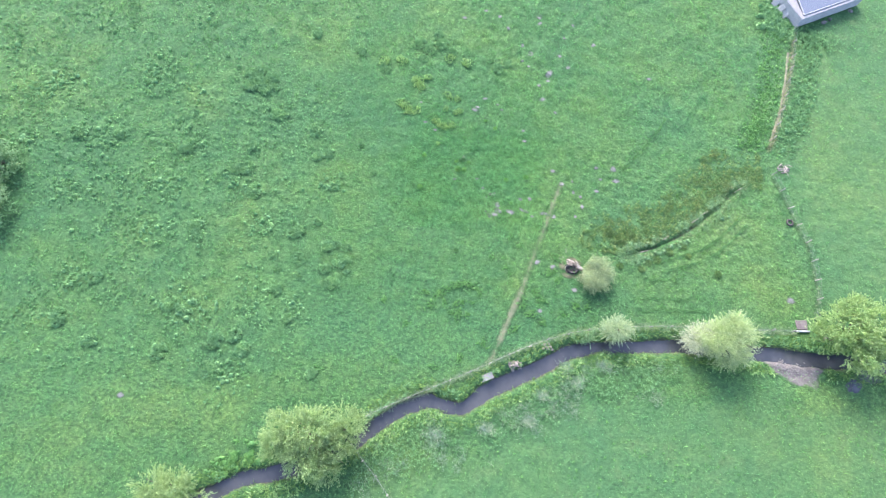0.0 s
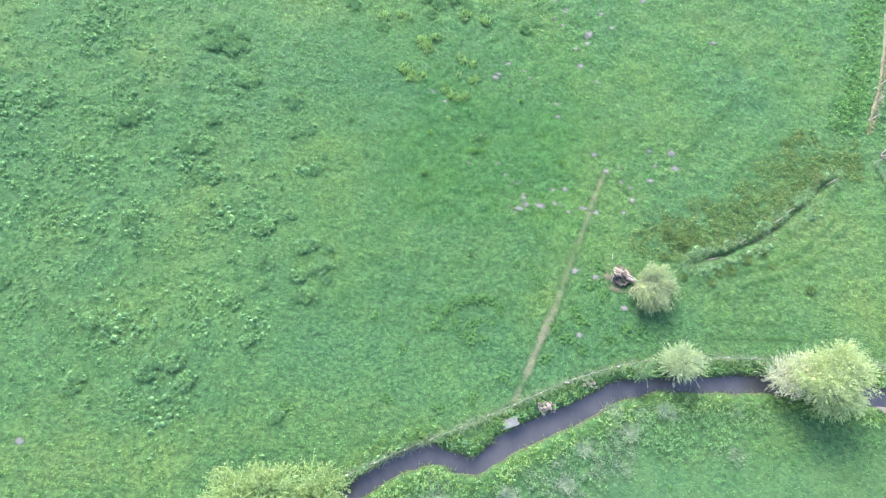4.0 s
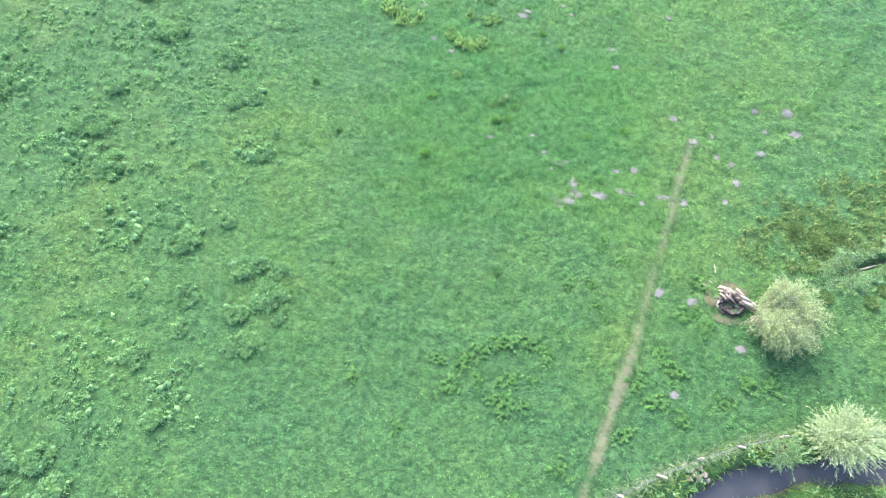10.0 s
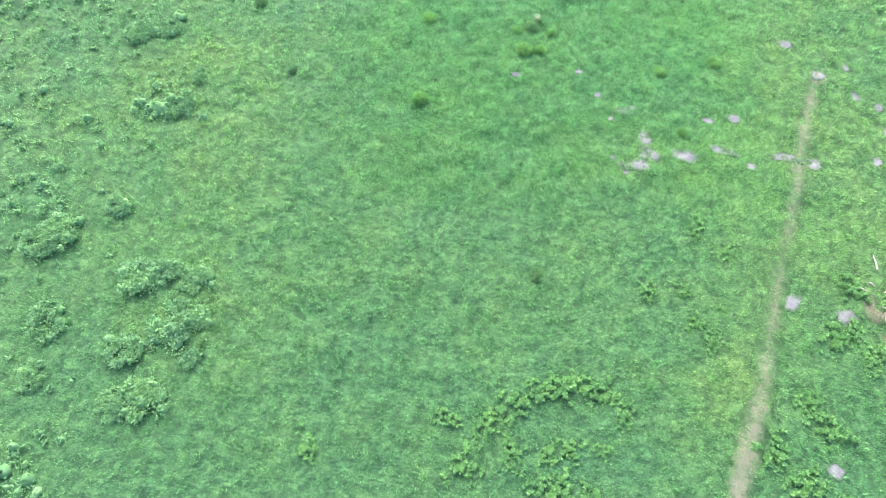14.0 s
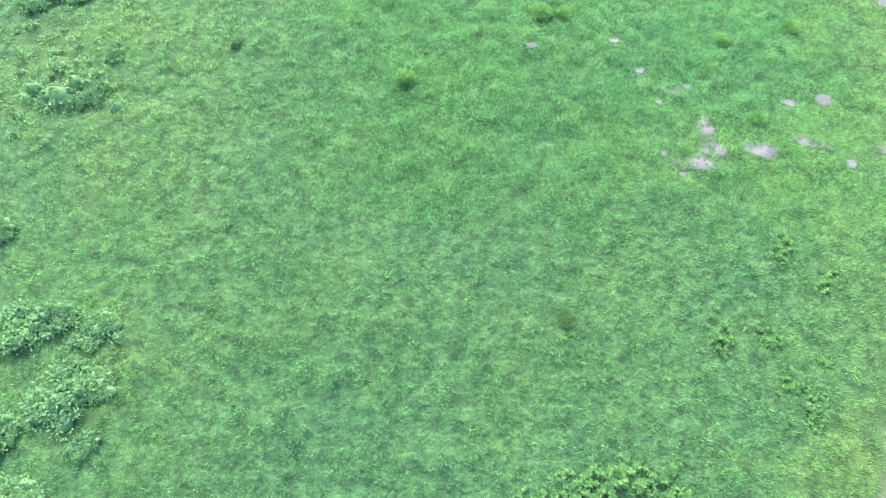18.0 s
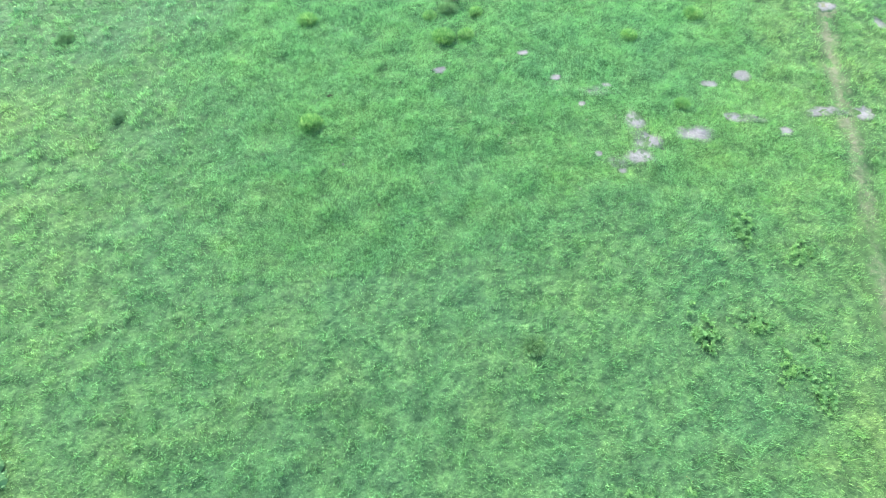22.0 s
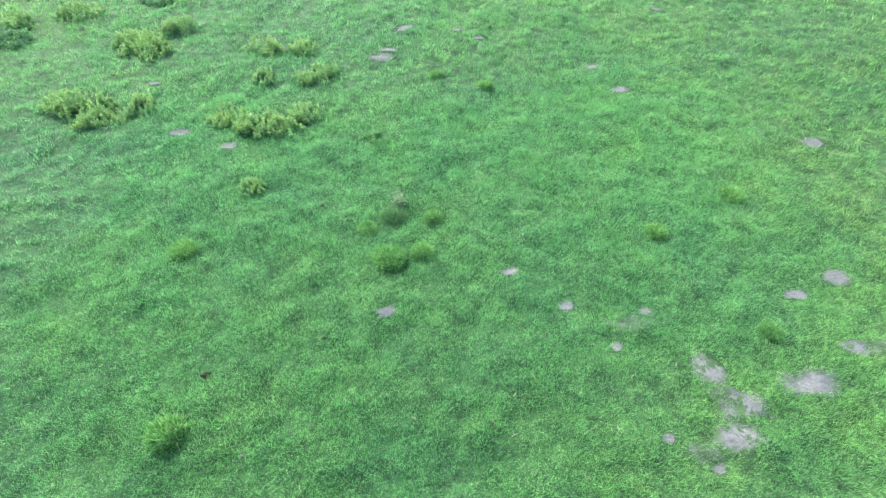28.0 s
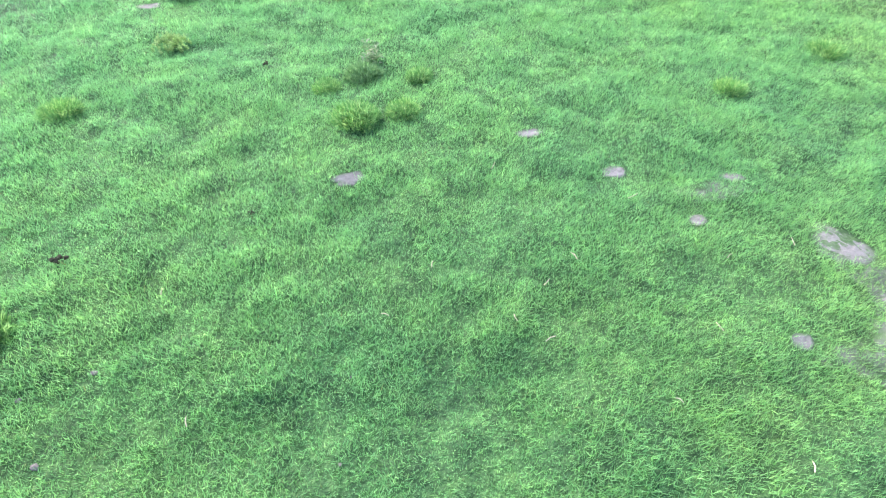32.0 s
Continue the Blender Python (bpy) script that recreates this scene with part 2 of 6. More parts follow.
M_TAN = rough_material("dry_tan_earth", [(0.3, (0.105, 0.125, 0.075)), (0.5, (0.165, 0.17, 0.115)), (0.72, (0.24, 0.23, 0.165))], 2.0, 0.95, 0.6, 0.04)
M_GRAVEL = rough_material("gravel_and_silt", [(0.3, (0.07, 0.063, 0.062)), (0.5, (0.115, 0.103, 0.104)), (0.72, (0.17, 0.155, 0.155))], 1.6, 0.9, 0.7, 0.05, fine=9.0)
M_STONE = rough_material("grey_stone", [(0.3, (0.075, 0.075, 0.07)), (0.7, (0.19, 0.185, 0.175))], 5.0, 0.85, 0.5)
M_RUBBLE = rough_material("pinkish_rubble", [(0.3, (0.14, 0.125, 0.105)), (0.7, (0.29, 0.26, 0.23))], 4.0, 0.9, 0.5)
M_CONCRETE = rough_material("old_concrete", [(0.3, (0.17, 0.165, 0.16)), (0.6, (0.26, 0.255, 0.25)), (0.75, (0.33, 0.325, 0.32))], 1.5, 0.85, 0.3)
M_POST = rough_material("weathered_post", [(0.3, (0.26, 0.24, 0.205)), (0.7, (0.52, 0.49, 0.45))], 9.0, 0.85, 0.5)
M_WIRE, wt, wb = material("galvanised_wire", 0.45, 0.5)
wb.inputs["Metallic"].default_value = 0.8
wt.links.new(ramp(wt, noise_tex(wt, 8.0), [(0.3, (0.25, 0.25, 0.24)), (0.7, (0.42, 0.42, 0.4))]), wb.inputs["Base Color"])
M_ROOF = rough_material("blue_grey_roof_sheet", [(0.3, (0.085, 0.108, 0.145)), (0.6, (0.1, 0.125, 0.165)), (0.75, (0.12, 0.142, 0.18))], 0.5, 0.8, 0.1, 0.01, 0.15)
M_TRIM = rough_material("pale_metal_trim", [(0.3, (0.24, 0.255, 0.255)), (0.7, (0.36, 0.375, 0.375))], 3.0, 0.6, 0.1)
M_SHEETS = rough_material("mottled_fibre_cement", [(0.3, (0.15, 0.157, 0.17)), (0.55, (0.21, 0.217, 0.235)), (0.75, (0.29, 0.295, 0.31))], 1.4, 0.9, 0.3)
M_BLOCK = rough_material("pale_block_wall", [(0.3, (0.27, 0.275, 0.285)), (0.55, (0.37, 0.375, 0.39)), (0.75, (0.48, 0.485, 0.5))], 1.6, 0.85, 0.3)
M_DUNG = rough_material("dark_dung", [(0.3, (0.02, 0.022, 0.014)), (0.7, (0.05, 0.05, 0.03))], 9.0, 0.9, 0.6)
M_STRAW = rough_material("bleached_straw", [(0.3, (0.3, 0.285, 0.2)), (0.7, (0.48, 0.45, 0.34))], 12.0, 0.8, 0.2)
M_WATER, at, ab = material("brown_stream_water", 0.09, 0.5)
at.links.new(ramp(at, noise_tex(at, 0.5, 3), [(0.35, (0.032, 0.038, 0.044)), (0.7, (0.058, 0.062, 0.066))]), ab.inputs["Base Color"])
bump(at, ab, noise_tex(at, 3.0, 3), 0.06, 0.05)


# ---- mesh helpers ----
def mesh_from(name, verts, faces, mats, smooth=False, index=None):
    # verts (n, 3); faces (k, 3) or (k, 4), all of one size
    me = bpy.data.meshes.new(name)
    verts, faces = np.asarray(verts, np.float32), np.asarray(faces, np.int32)
    k, c = faces.shape
    me.vertices.add(len(verts))
    me.vertices.foreach_set("co", verts.ravel())
    me.loops.add(k * c)
    me.loops.foreach_set("vertex_index", faces.ravel())
    me.polygons.add(k)
    me.polygons.foreach_set("loop_start", np.arange(0, k * c, c, dtype=np.int32))
    if smooth:
        me.polygons.foreach_set("use_smooth", np.ones(k, bool))
    for m in mats if isinstance(mats, (list, tuple)) else [mats]:
        me.materials.append(m)
    if index is not None:
        me.polygons.foreach_set("material_index", np.asarray(index, np.int32))
    me.update(calc_edges=True)
    return me


def child(name, data, parent, label="", m=None):
    ob = new(name, data)
    ob.parent = parent
    if m is not None:
        ob.matrix_basis = m
    return tagged(ob, label)


def part(name, bm, mat, parent, label="", m=None):
    me = bpy.data.meshes.new(name)
    bm.to_mesh(me)
    bm.free()
    me.materials.append(mat)
    return child(name, me, parent, label, m)


def box_bm(sx, sy, sz, bevel=0.0, at=(0, 0, 0), jitter=0.0, turn=0.0):
    bm = bmesh.new()
    bmesh.ops.create_cube(bm, size=1.0, matrix=Matrix.Translation(at) @ Matrix.Rotation(turn, 4, "Z") @ Matrix.Diagonal((sx, sy, sz, 1)))
    if bevel:
        bmesh.ops.bevel(bm, geom=bm.edges[:], offset=bevel, segments=1, affect="EDGES", profile=0.5)
    if jitter:
        for v in bm.verts:
            v.co += Vector(RNG.normal(0, jitter, 3))
    return bm


def lattice(x, y, seed):
    # smooth value noise in [-1, 1]
    xi, yi = np.floor(x).astype(np.int64), np.floor(y).astype(np.int64)
    fx, fy = x - xi, y - yi
    fx, fy = fx * fx * (3 - 2 * fx), fy * fy * (3 - 2 * fy)

    def h(a, b):
        n = (a * 374761393 + b * 668265263 + seed * 974711) & 0x7FFFFFFF
        n = ((n ^ (n >> 13)) * 1274126177) & 0x7FFFFFFF
        n = ((n ^ (n >> 16)) * 60493) & 0x7FFFFFFF
        return (n % 20011) / 10005.5 - 1
    return (h(xi, yi) * (1 - fx) + h(xi + 1, yi) * fx) * (1 - fy) + (h(xi, yi + 1) * (1 - fx) + h(xi + 1, yi + 1) * fx) * fy


def to_line(x, y, line):
    # distance to a polyline, and the share along it
    best, along = np.full(x.shape, 1e9), np.zeros(x.shape)
    n = len(line) - 1
    for i in range(n):
        (ax, ay), (bx, by) = line[i][:2], line[i + 1][:2]
        dx, dy = bx - ax, by - ay
        s = np.clip(((x - ax) * dx + (y - ay) * dy) / (dx * dx + dy * dy), 0, 1)
        d = np.hypot(x - ax - s * dx, y - ay - s * dy)
        near = d < best
        best, along = np.where(near, d, best), np.where(near, (i + s) / n, along)
    return best, along


def smooth_line(points, times=2):
    # rounds the corners of a plan line
    p = [np.array(q, float) for q in points]
    for _ in range(times):
        q = [p[0]]
        for a, b in zip(p, p[1:]):
            q += [a * 0.75 + b * 0.25, a * 0.25 + b * 0.75]
        p = q + [p[-1]]
    return [tuple(q) for q in p]


def ease(v, a, b):
    s = np.clip((v - a) / (b - a), 0, 1)
    return s * s * (3 - 2 * s)


# ---- plan: stream (x, y, half width), ditch, lines ----
STREAM = smooth_line([(-60, -34, 1.1), (-24.8, -10.1, 1.0), (-20.0, -7.3, 0.85), (-17.3, -5.5, 0.8), (-14.9, -5.0, 0.9), (-10.3, -2.7, 0.95), (-6.3, 0.0, 0.9),
                      (-4.4, 2.0, 0.9), (-2.0, 4.1, 0.95), (0.6, 5.7, 1.0), (2.6, 5.5, 0.75), (4.9, 5.0, 0.75), (6.4, 6.2, 0.95), (8.0, 8.0, 1.15), (10.6, 9.7, 1.1),
                      (14.2, 11.7, 1.05), (17.2, 14.0, 0.95), (20.6, 15.2, 0.75), (25.2, 15.9, 0.8), (30.9, 16.9, 0.95), (36.6, 17.3, 1.0),
                      (40.9, 17.6, 0.9), (44.4, 17.8, 1.0), (48.0, 17.9, 1.0), (57.5, 18.6, 1.0), (90, 22, 1.0)], 1)
DITCH = smooth_line([(38.9, 40.2), (37.6, 38.9), (36.0, 36.8), (33.5, 34.2), (31.4, 32.2), (29.6, 30.8), (27.4, 29.4), (25.5, 28.5), (23.7, 27.6)])
PATHWAY = smooth_line([(7.7, 10.9), (8.7, 14.4), (9.9, 18.6), (10.4, 20.3), (10.9, 22.0), (11.9, 26.7), (12.7, 29.4), (13.2, 32.0), (13.8, 34.6), (14.5, 36.6)])
NORTH_FENCE = [(-5.6, 2.8), (-2.6, 4.8), (0.3, 6.5), (2.9, 8.0), (5.4, 9.5), (7.6, 10.9), (9.8, 12.3), (12.2, 13.8), (14.6, 15.0), (17.8, 16.5), (20.6, 17.2), (24.8, 18.2), (30.5, 19.1), (35.5, 19.5), (40.5, 20.3), (45.6, 21.0)]
SOUTH_FENCE = [(-6.8, -0.4), (-5.3, -1.7), (-3.2, -3.5), (-1.4, -5.3), (1.2, -8.0)]
EAST_FENCE = [(48.0, 68.9), (47.1, 61.8), (45.1, 53.4), (43.1, 46.5), (43.4, 42.9), (45.8, 37.3), (47.8, 32.7), (48.7, 26.6), (47.9, 22.7)]
WATER_Z = -0.62


def height(x, y):
    x, y = np.asarray(x, float), np.asarray(y, float)
    z = 0.10 * lattice(x * 0.09, y * 0.09, 3) + 0.045 * lattice(x * 0.45, y * 0.45, 4) + 0.055 * lattice(x * 1.3, y * 1.3, 5) + 0.038 * lattice(x * 2.6 + 0.5 * y, y * 2.6 - 0.5 * x, 6)
    rough = ease(y, 42, 54) * ease(x, -14, 2) * ease(-x, -44, -38) + 0.7 * ease(-x, 14, 26) * ease(y, 2, 14) + 0.6 * ease(x, 10, 18) * ease(y, 20, 30) * ease(-x, -46, -40)
    rough = np.clip(rough, 0, 1) * (np.abs(x) < 90) * (y < 95)
    z = z + rough * (0.07 * lattice(x * 0.8, y * 0.8, 13) + 0.1 * lattice(x * 1.6, y * 1.6, 14) + 0.05 * lattice(x * 2.9 + 0.4 * y, y * 2.9 - 0.4 * x, 15))
    inside = (np.abs(x) < 95) & (y > -40) & (y < 60)
    if inside.any():
        sx, sy = x[inside], y[inside]
        d, a = to_line(sx, sy, STREAM)
        w = np.interp(a, np.linspace(0, 1, len(STREAM)), [q[2] for q in STREAM])
        d = d + 0.18 * lattice(sx * 0.9, sy * 0.9, 8)
        # a shelving gravel bar on the south side
        bar = np.exp(-(((sx - 46.2) / 3.2) ** 2 + ((sy - 15.7) / 1.6) ** 2))
        cut = -1.05 * (1 - ease(d, w * 0.45, w + 0.4))
        e, _ = to_line(sx, sy, DITCH)
        cut2 = -0.47 * (1 - ease(e + 0.12 * lattice(sx * 0.8, sy * 0.8, 9), 0.0, 0.45))
        z[inside] = z[inside] + np.minimum(cut, cut2) - 0.48 * bar * (1 + cut)
    return z


def ground_z(x, y):
    return float(height(np.array([x]), np.array([y]))[0])


# drier (+) and ranker (-) stretches of the pasture: (x, y, reach along x, along y, amount)
DRY = [(-35.0, 40.7, 3.5, 3.5, 0.35), (-21.0, 52.5, 6.0, 5.0, 0.2), (-27.8, 0.4, 9.0, 4.5, 0.3), (-40.0, -5.0, 10.0, 6.0, 0.25), (41.5, 26.1, 6.0, 4.5, 0.38), (56.0, 45.0, 8.0, 25.0, 0.22), (34.0, 4.0, 22.0, 8.0, 0.12), (31.0, 25.0, 5.0, 3.5, 0.15), (50.0, 7.0, 8.0, 6.0, 0.28),
       (37.5, 34.0, 5.0, 5.0, 0.32), (-4.0, 8.0, 8.0, 2.5, 0.2), (9.6, 20.6, 2.0, 2.6, 0.25), (-26.0, 24.5, 3.0, 8.0, 0.2), (7.0, 31.5, 5.0, 2.2, 0.12), (-1.0, 23.0, 6.0, 6.0, 0.1),
       (-54.0, 24.0, 6.0, 8.0, -0.3), (-42.0, 29.0, 7.0, 5.0, -0.2), (30.0, 47.0, 6.0, 5.0, -0.18), (4.0, 27.0, 5.0, 4.0, -0.08), (20.0, 4.0, 12.0, 6.0, -0.12), (16.0, 20.0, 5.0, 3.0, -0.12)]


def dryness(x, y):
    v = 0.48 + 0.13 * lattice(x * 0.07, y * 0.07, 171) + 0.1 * lattice(x * 0.24, y * 0.24, 172) + 0.07 * lattice(x * 0.9, y * 0.9, 173)
    for cx, cy, a, b, amount in DRY:
        v = v + amount * np.exp(-((x - cx) / a) ** 2 - ((y - cy) / b) ** 2)
    return np.clip(v, 0, 1)


def dry_layer(me, x, y):
    layer = me.attributes.new("dryness", "FLOAT", "POINT")
    layer.data.foreach_set("value", dryness(np.asarray(x, float), np.asarray(y, float)).astype(np.float32))
    return me


# ---- ground: one sheet to the horizon ----
def spaced(lo, hi, fine_lo, fine_hi, coarse, fine):
    a = list(np.arange(lo, fine_lo, coarse)) + list(np.arange(fine_lo, fine_hi, fine)) + list(np.arange(fine_hi, hi, coarse))
    step = coarse
    far_hi, far_lo = [], []
    v = hi
    while v < 2600:
        far_hi.append(v)
        step *= 1.5
        v += step
    step, v = coarse, lo - coarse
    while v > -2600:
        far_lo.append(v)
        step *= 1.5
        v -= step
    return np.array(far_lo[::-1] + a + far_hi)


gx = spaced(-72, 68, -8, 12, 0.42, 0.17)
gy = spaced(-18, 86, 28, 44, 0.42, 0.17)
GX, GY = np.meshgrid(gx, gy)
flat = GX.ravel(), GY.ravel()
gz = height(*flat)
nx, ny = len(gx), len(gy)
ii = (np.arange(ny - 1)[:, None] * nx + np.arange(nx - 1)[None, :]).ravel()
ground_mesh = mesh_from("ground", np.c_[flat[0], flat[1], gz], np.c_[ii, ii + 1, ii + nx + 1, ii + nx], M_GROUND, True)
dry_layer(ground_mesh, *flat)
layer = ground_mesh.attributes.new("wet_bank", "FLOAT", "POINT")
layer.data.foreach_set("value", ease(-gz, 0.38, 0.6).astype(np.float32))
def grazed(x, y):
    east = ease(x - np.interp(y, [22, 33, 43, 46, 53, 69], [48.3, 47.8, 43.6, 43.2, 47.5, 50.5]), 0.5, 3.0)
    south = ease(np.interp(x, [q[0] for q in STREAM], [q[1] for q in STREAM]) - y, 5.0, 9.0)
    return np.maximum(east * (y > 20), south)


layer = ground_mesh.attributes.new("grazed", "FLOAT", "POINT")
layer.data.foreach_set("value", (0.4 * grazed(*flat)).astype(np.float32))
ground = tagged(new("ground", ground_mesh), "rough green sheep pasture with lush lumpy turf", "ground", kind="structure")


def strip(line, half, lift, cross=3):
    # a band that follows the ground along a plan line
    p = np.array([q[:2] for q in line])
    t = np.gradient(p, axis=0)
    n = np.c_[-t[:, 1], t[:, 0]] / np.hypot(t[:, 0], t[:, 1])[:, None]
    half = np.broadcast_to(half, len(p))
    offs = np.linspace(-1, 1, cross)
    v = (p[:, None, :] + n[:, None, :] * (half[:, None] * offs[None, :])[:, :, None]).reshape(-1, 2)
    z = lift(v)
    k = len(p)
    i = (np.arange(k - 1)[:, None] * cross + np.arange(cross - 1)[None, :]).ravel()
    return np.c_[v, z], np.c_[i, i + 1, i + cross + 1, i + cross]


v, f = strip(STREAM, np.array([q[2] for q in STREAM]) + 0.7, lambda v: np.full(len(v), WATER_Z))
tagged(new("water", mesh_from("water", v, f, M_WATER)), "slow shallow brown stream water reflecting pale sky", "stream", kind="structure")


def fine_line(line, step):
    p = np.array([q[:2] for q in line])
    s = np.r_[0, np.cumsum(np.hypot(*np.diff(p, axis=0).T))]
    t = np.arange(0, s[-1], step)
    return np.c_[np.interp(t, s, p[:, 0]), np.interp(t, s, p[:, 1])]


pl = fine_line(PATHWAY, 0.25)
v, f = strip(pl, 0.8, lambda v: height(v[:, 0], v[:, 1]) + 0.015, 9)
v[:, 2] -= np.tile([0.07, 0.015, 0, 0, 0, 0, 0, 0.015, 0.07], len(pl))
path_mesh = dry_layer(mesh_from("footpath", v, f, M_WORN_PATH, True), v[:, 0], v[:, 1])
across = np.abs(np.tile(np.linspace(-1, 1, 9), len(pl))) * 0.8
strength = np.repeat(0.2 - 0.14 * np.exp(-((pl[:, 1] - 25.5) / 2.4) ** 2) + 0.14 * np.exp(-((pl[:, 1] - 20.6) / 1.5) ** 2) + 0.14 * lattice(np.arange(len(pl)) * 0.12, np.ones(len(pl)), 22) + 0.12 * lattice(np.arange(len(pl)) * 0.45, np.ones(len(pl)), 23), 9)
layer = path_mesh.attributes.new("wear", "FLOAT", "POINT")
layer.data.foreach_set("value", (strength + 0.24 - 1.25 * across ** 1.25).astype(np.float32))
tagged(new("footpath", path_mesh), "narrow worn earth trail through the grass", "path", kind="structure")

# ---- bare soil patches: (x, y, half length, half width, turn) ----
BARE = [(8.0, 31.05, 0.62, 0.30, -12), (6.2, 31.75, 0.32, 0.44, 15), (6.35, 30.95, 0.46, 0.36, 10), (5.95, 30.35, 0.44, 0.34, -5), (5.35, 29.9, 0.18, 0.13, 0),
        (4.75, 30.6, 0.14, 0.12, 0), (9.4, 31.6, 0.34, 0.22, -20), (10.3, 33.4, 0.32, 0.26, -20), (9.1, 33.15, 0.32, 0.18, 0), (8.8, 42.0, 0.36, 0.2, 0),
        (13.1, 38.1, 0.36, 0.24, 10), (0.02, 34.5, 0.24, 0.15, 20), (2.97, 35.1, 0.25, 0.17, -5), (3.98, 33.9, 0.22, 0.15, 15), (5.6, 33.4, 0.22, 0.12, -20),
        (4.9, 33.2, 0.16, 0.1, 0), (4.6, 32.65, 0.13, 0.12, 0)]
BARE2 = [(1.6, 46.2, 0.34, 0.2), (0.9, 47.1, 0.22, 0.16), (2.5, 47.8, 0.4, 0.2), (4.4, 47.1, 0.25, 0.16), (5.0, 46.4, 0.24, 0.15), (-3.7, 41.5, 0.26, 0.2),
         (-5.2, 42.5, 0.32, 0.2), (-6.3, 45.5, 0.2, 0.15), (14.4, 36.35, 0.34, 0.3), (15.7, 37.0, 0.26, 0.2), (16.1, 35.4, 0.22, 0.3), (17.1, 34.9, 0.2, 0.26),
         (21.3, 39.9, 0.4, 0.35), (18.9, 39.6, 0.3, 0.25), (21.7, 38.1, 0.5, 0.3)]
BARE3 = [(19.6, 38.0, 0.26, 0.2), (19.2, 36.1, 0.36, 0.26), (17.4, 33.5, 0.24, 0.34), (16.6, 31.9, 0.2, 0.25), (13.7, 31.4, 0.34, 0.26), (12.5, 31.6, 0.5, 0.2),
         (10.9, 30.9, 0.26, 0.2), (12.1, 24.7, 0.42, 0.38), (14.2, 24.4, 0.4, 0.3), (17.2, 21.8, 0.4, 0.3), (13.1, 18.4, 0.3, 0.26), (11.2, 53.8, 0.55, 0.75),
         (8.1, 56.8, 0.4, 0.4), (12.4, 57.1, 0.35, 0.3), (8.8, 63.8, 0.45, 0.4), (10.6, 49.3, 0.4, 0.35), (13.8, 55.4, 0.3, 0.35)]
BARE4 = [(1.3, 45.7, 0.4, 0.25), (6.8, 58.1, 0.3, 0.3), (4.4, 60.7, 0.35, 0.3), (2.9, 62.6, 0.3, 0.3), (17.3, 60.1, 0.35, 0.3), (9.9, 51.4, 0.3, 0.25), (45.0, 25.0, 0.5, 0.4), (-33.5, 0.8, 0.4, 0.3),
         (-2.3, 61.4, 0.32, 0.24), (0.7, 63.3, 0.25, 0.3), (9.0, 62.6, 0.3, 0.3), (12.9, 60.6, 0.32, 0.28), (14.0, 63.0, 0.25, 0.28), (7.1, 55.3, 0.25, 0.22), (8.1, 54.5, 0.22, 0.2), (11.1, 52.5, 0.3, 0.25), (25.8, 55.6, 0.35, 0.25), (12.6, 47.4, 0.25, 0.22), (8.4, 43.6, 0.25, 0.2)]
# thin, half-grown wear between the bare spots
THIN = [(6.2, 31.3, 0.3, 0.7, 10), (6.1, 30.6, 0.35, 0.6, 0), (5.2, 33.15, 0.6, 0.22, -10), (9.9, 31.5, 0.6, 0.2, -10), (12.9, 31.5, 0.6, 0.2, 0), (5.2, 30.2, 0.4, 0.25, 0)]
ALL_BARE = [(x, y, a * 0.9, b * 0.88, t) for x, y, a, b, t in BARE] + [(*b, 0) for b in BARE2 + BARE3 + BARE4]


def bare_patch(x, y, a, b, turn, seed, less=0.0, mat=M_WORN_SOIL):
    rings, n = 5, 26
    ang = np.linspace(0, 2 * np.pi, n, endpoint=False)
    edge = 1.15 + 0.3 * lattice(np.cos(ang) * 1.1 + seed, np.sin(ang) * 1.1 + 0.37 * seed, 31) + 0.22 * lattice(np.cos(ang) * 2.7 + seed, np.sin(ang) * 2.7 + 0.61 * seed, 32)
    r = np.linspace(0, 1.2, rings + 1)[1:]
    u = (r[:, None] * edge[None, :] * np.cos(ang)).ravel() * a
    w = (r[:, None] * edge[None, :] * np.sin(ang)).ravel() * b
    c, s = math.cos(radians(turn)), math.sin(radians(turn))
    px, py = np.r_[0, u * c - w * s], np.r_[0, u * s + w * c]
    zz = height(px + x, py + y) + 0.016 * np.r_[1, np.repeat([1, 1, 1, 0.9, -1.2], n)] - ground_z(x, y)
    faces = []
    for k in range(rings - 1):
        for i in range(n):
            j = (i + 1) % n
            faces.append((1 + k * n + i, 1 + k * n + n + i, 1 + k * n + n + j, 1 + k * n + j))
    for i in range(0, n, 2):
        faces.append((0, 1 + i, 1 + (i + 1) % n, 1 + (i + 2) % n))
    me = mesh_from("bare_patch", np.c_[px, py, zz], np.array(faces), mat, True)
    dry_layer(me, px + x, py + y)
    layer = me.attributes.new("wear", "FLOAT", "POINT")
    layer.data.foreach_set("value", (np.r_[0.6, np.repeat([0.6, 0.5, 0.34, 0.12, -0.25], n)] - less * np.r_[1.0, np.repeat([1, 0.8, 0.6, 0.4, 0], n)]).astype(np.float32))
    ob = new("bare_patch", me)
    ob.matrix_basis = pose(x, y, ground_z(x, y))
    return tagged(ob, "thinly grassed worn patch in the turf" if less else "bare grey trodden soil patch worn in the turf", "soil patch", "bare soil patches")


for k, q in enumerate(ALL_BARE):
    bare_patch(*q, k * 3.7)
for k, q in enumerate(THIN):
    bare_patch(*q, k * 5.1 + 0.4, 0.37)


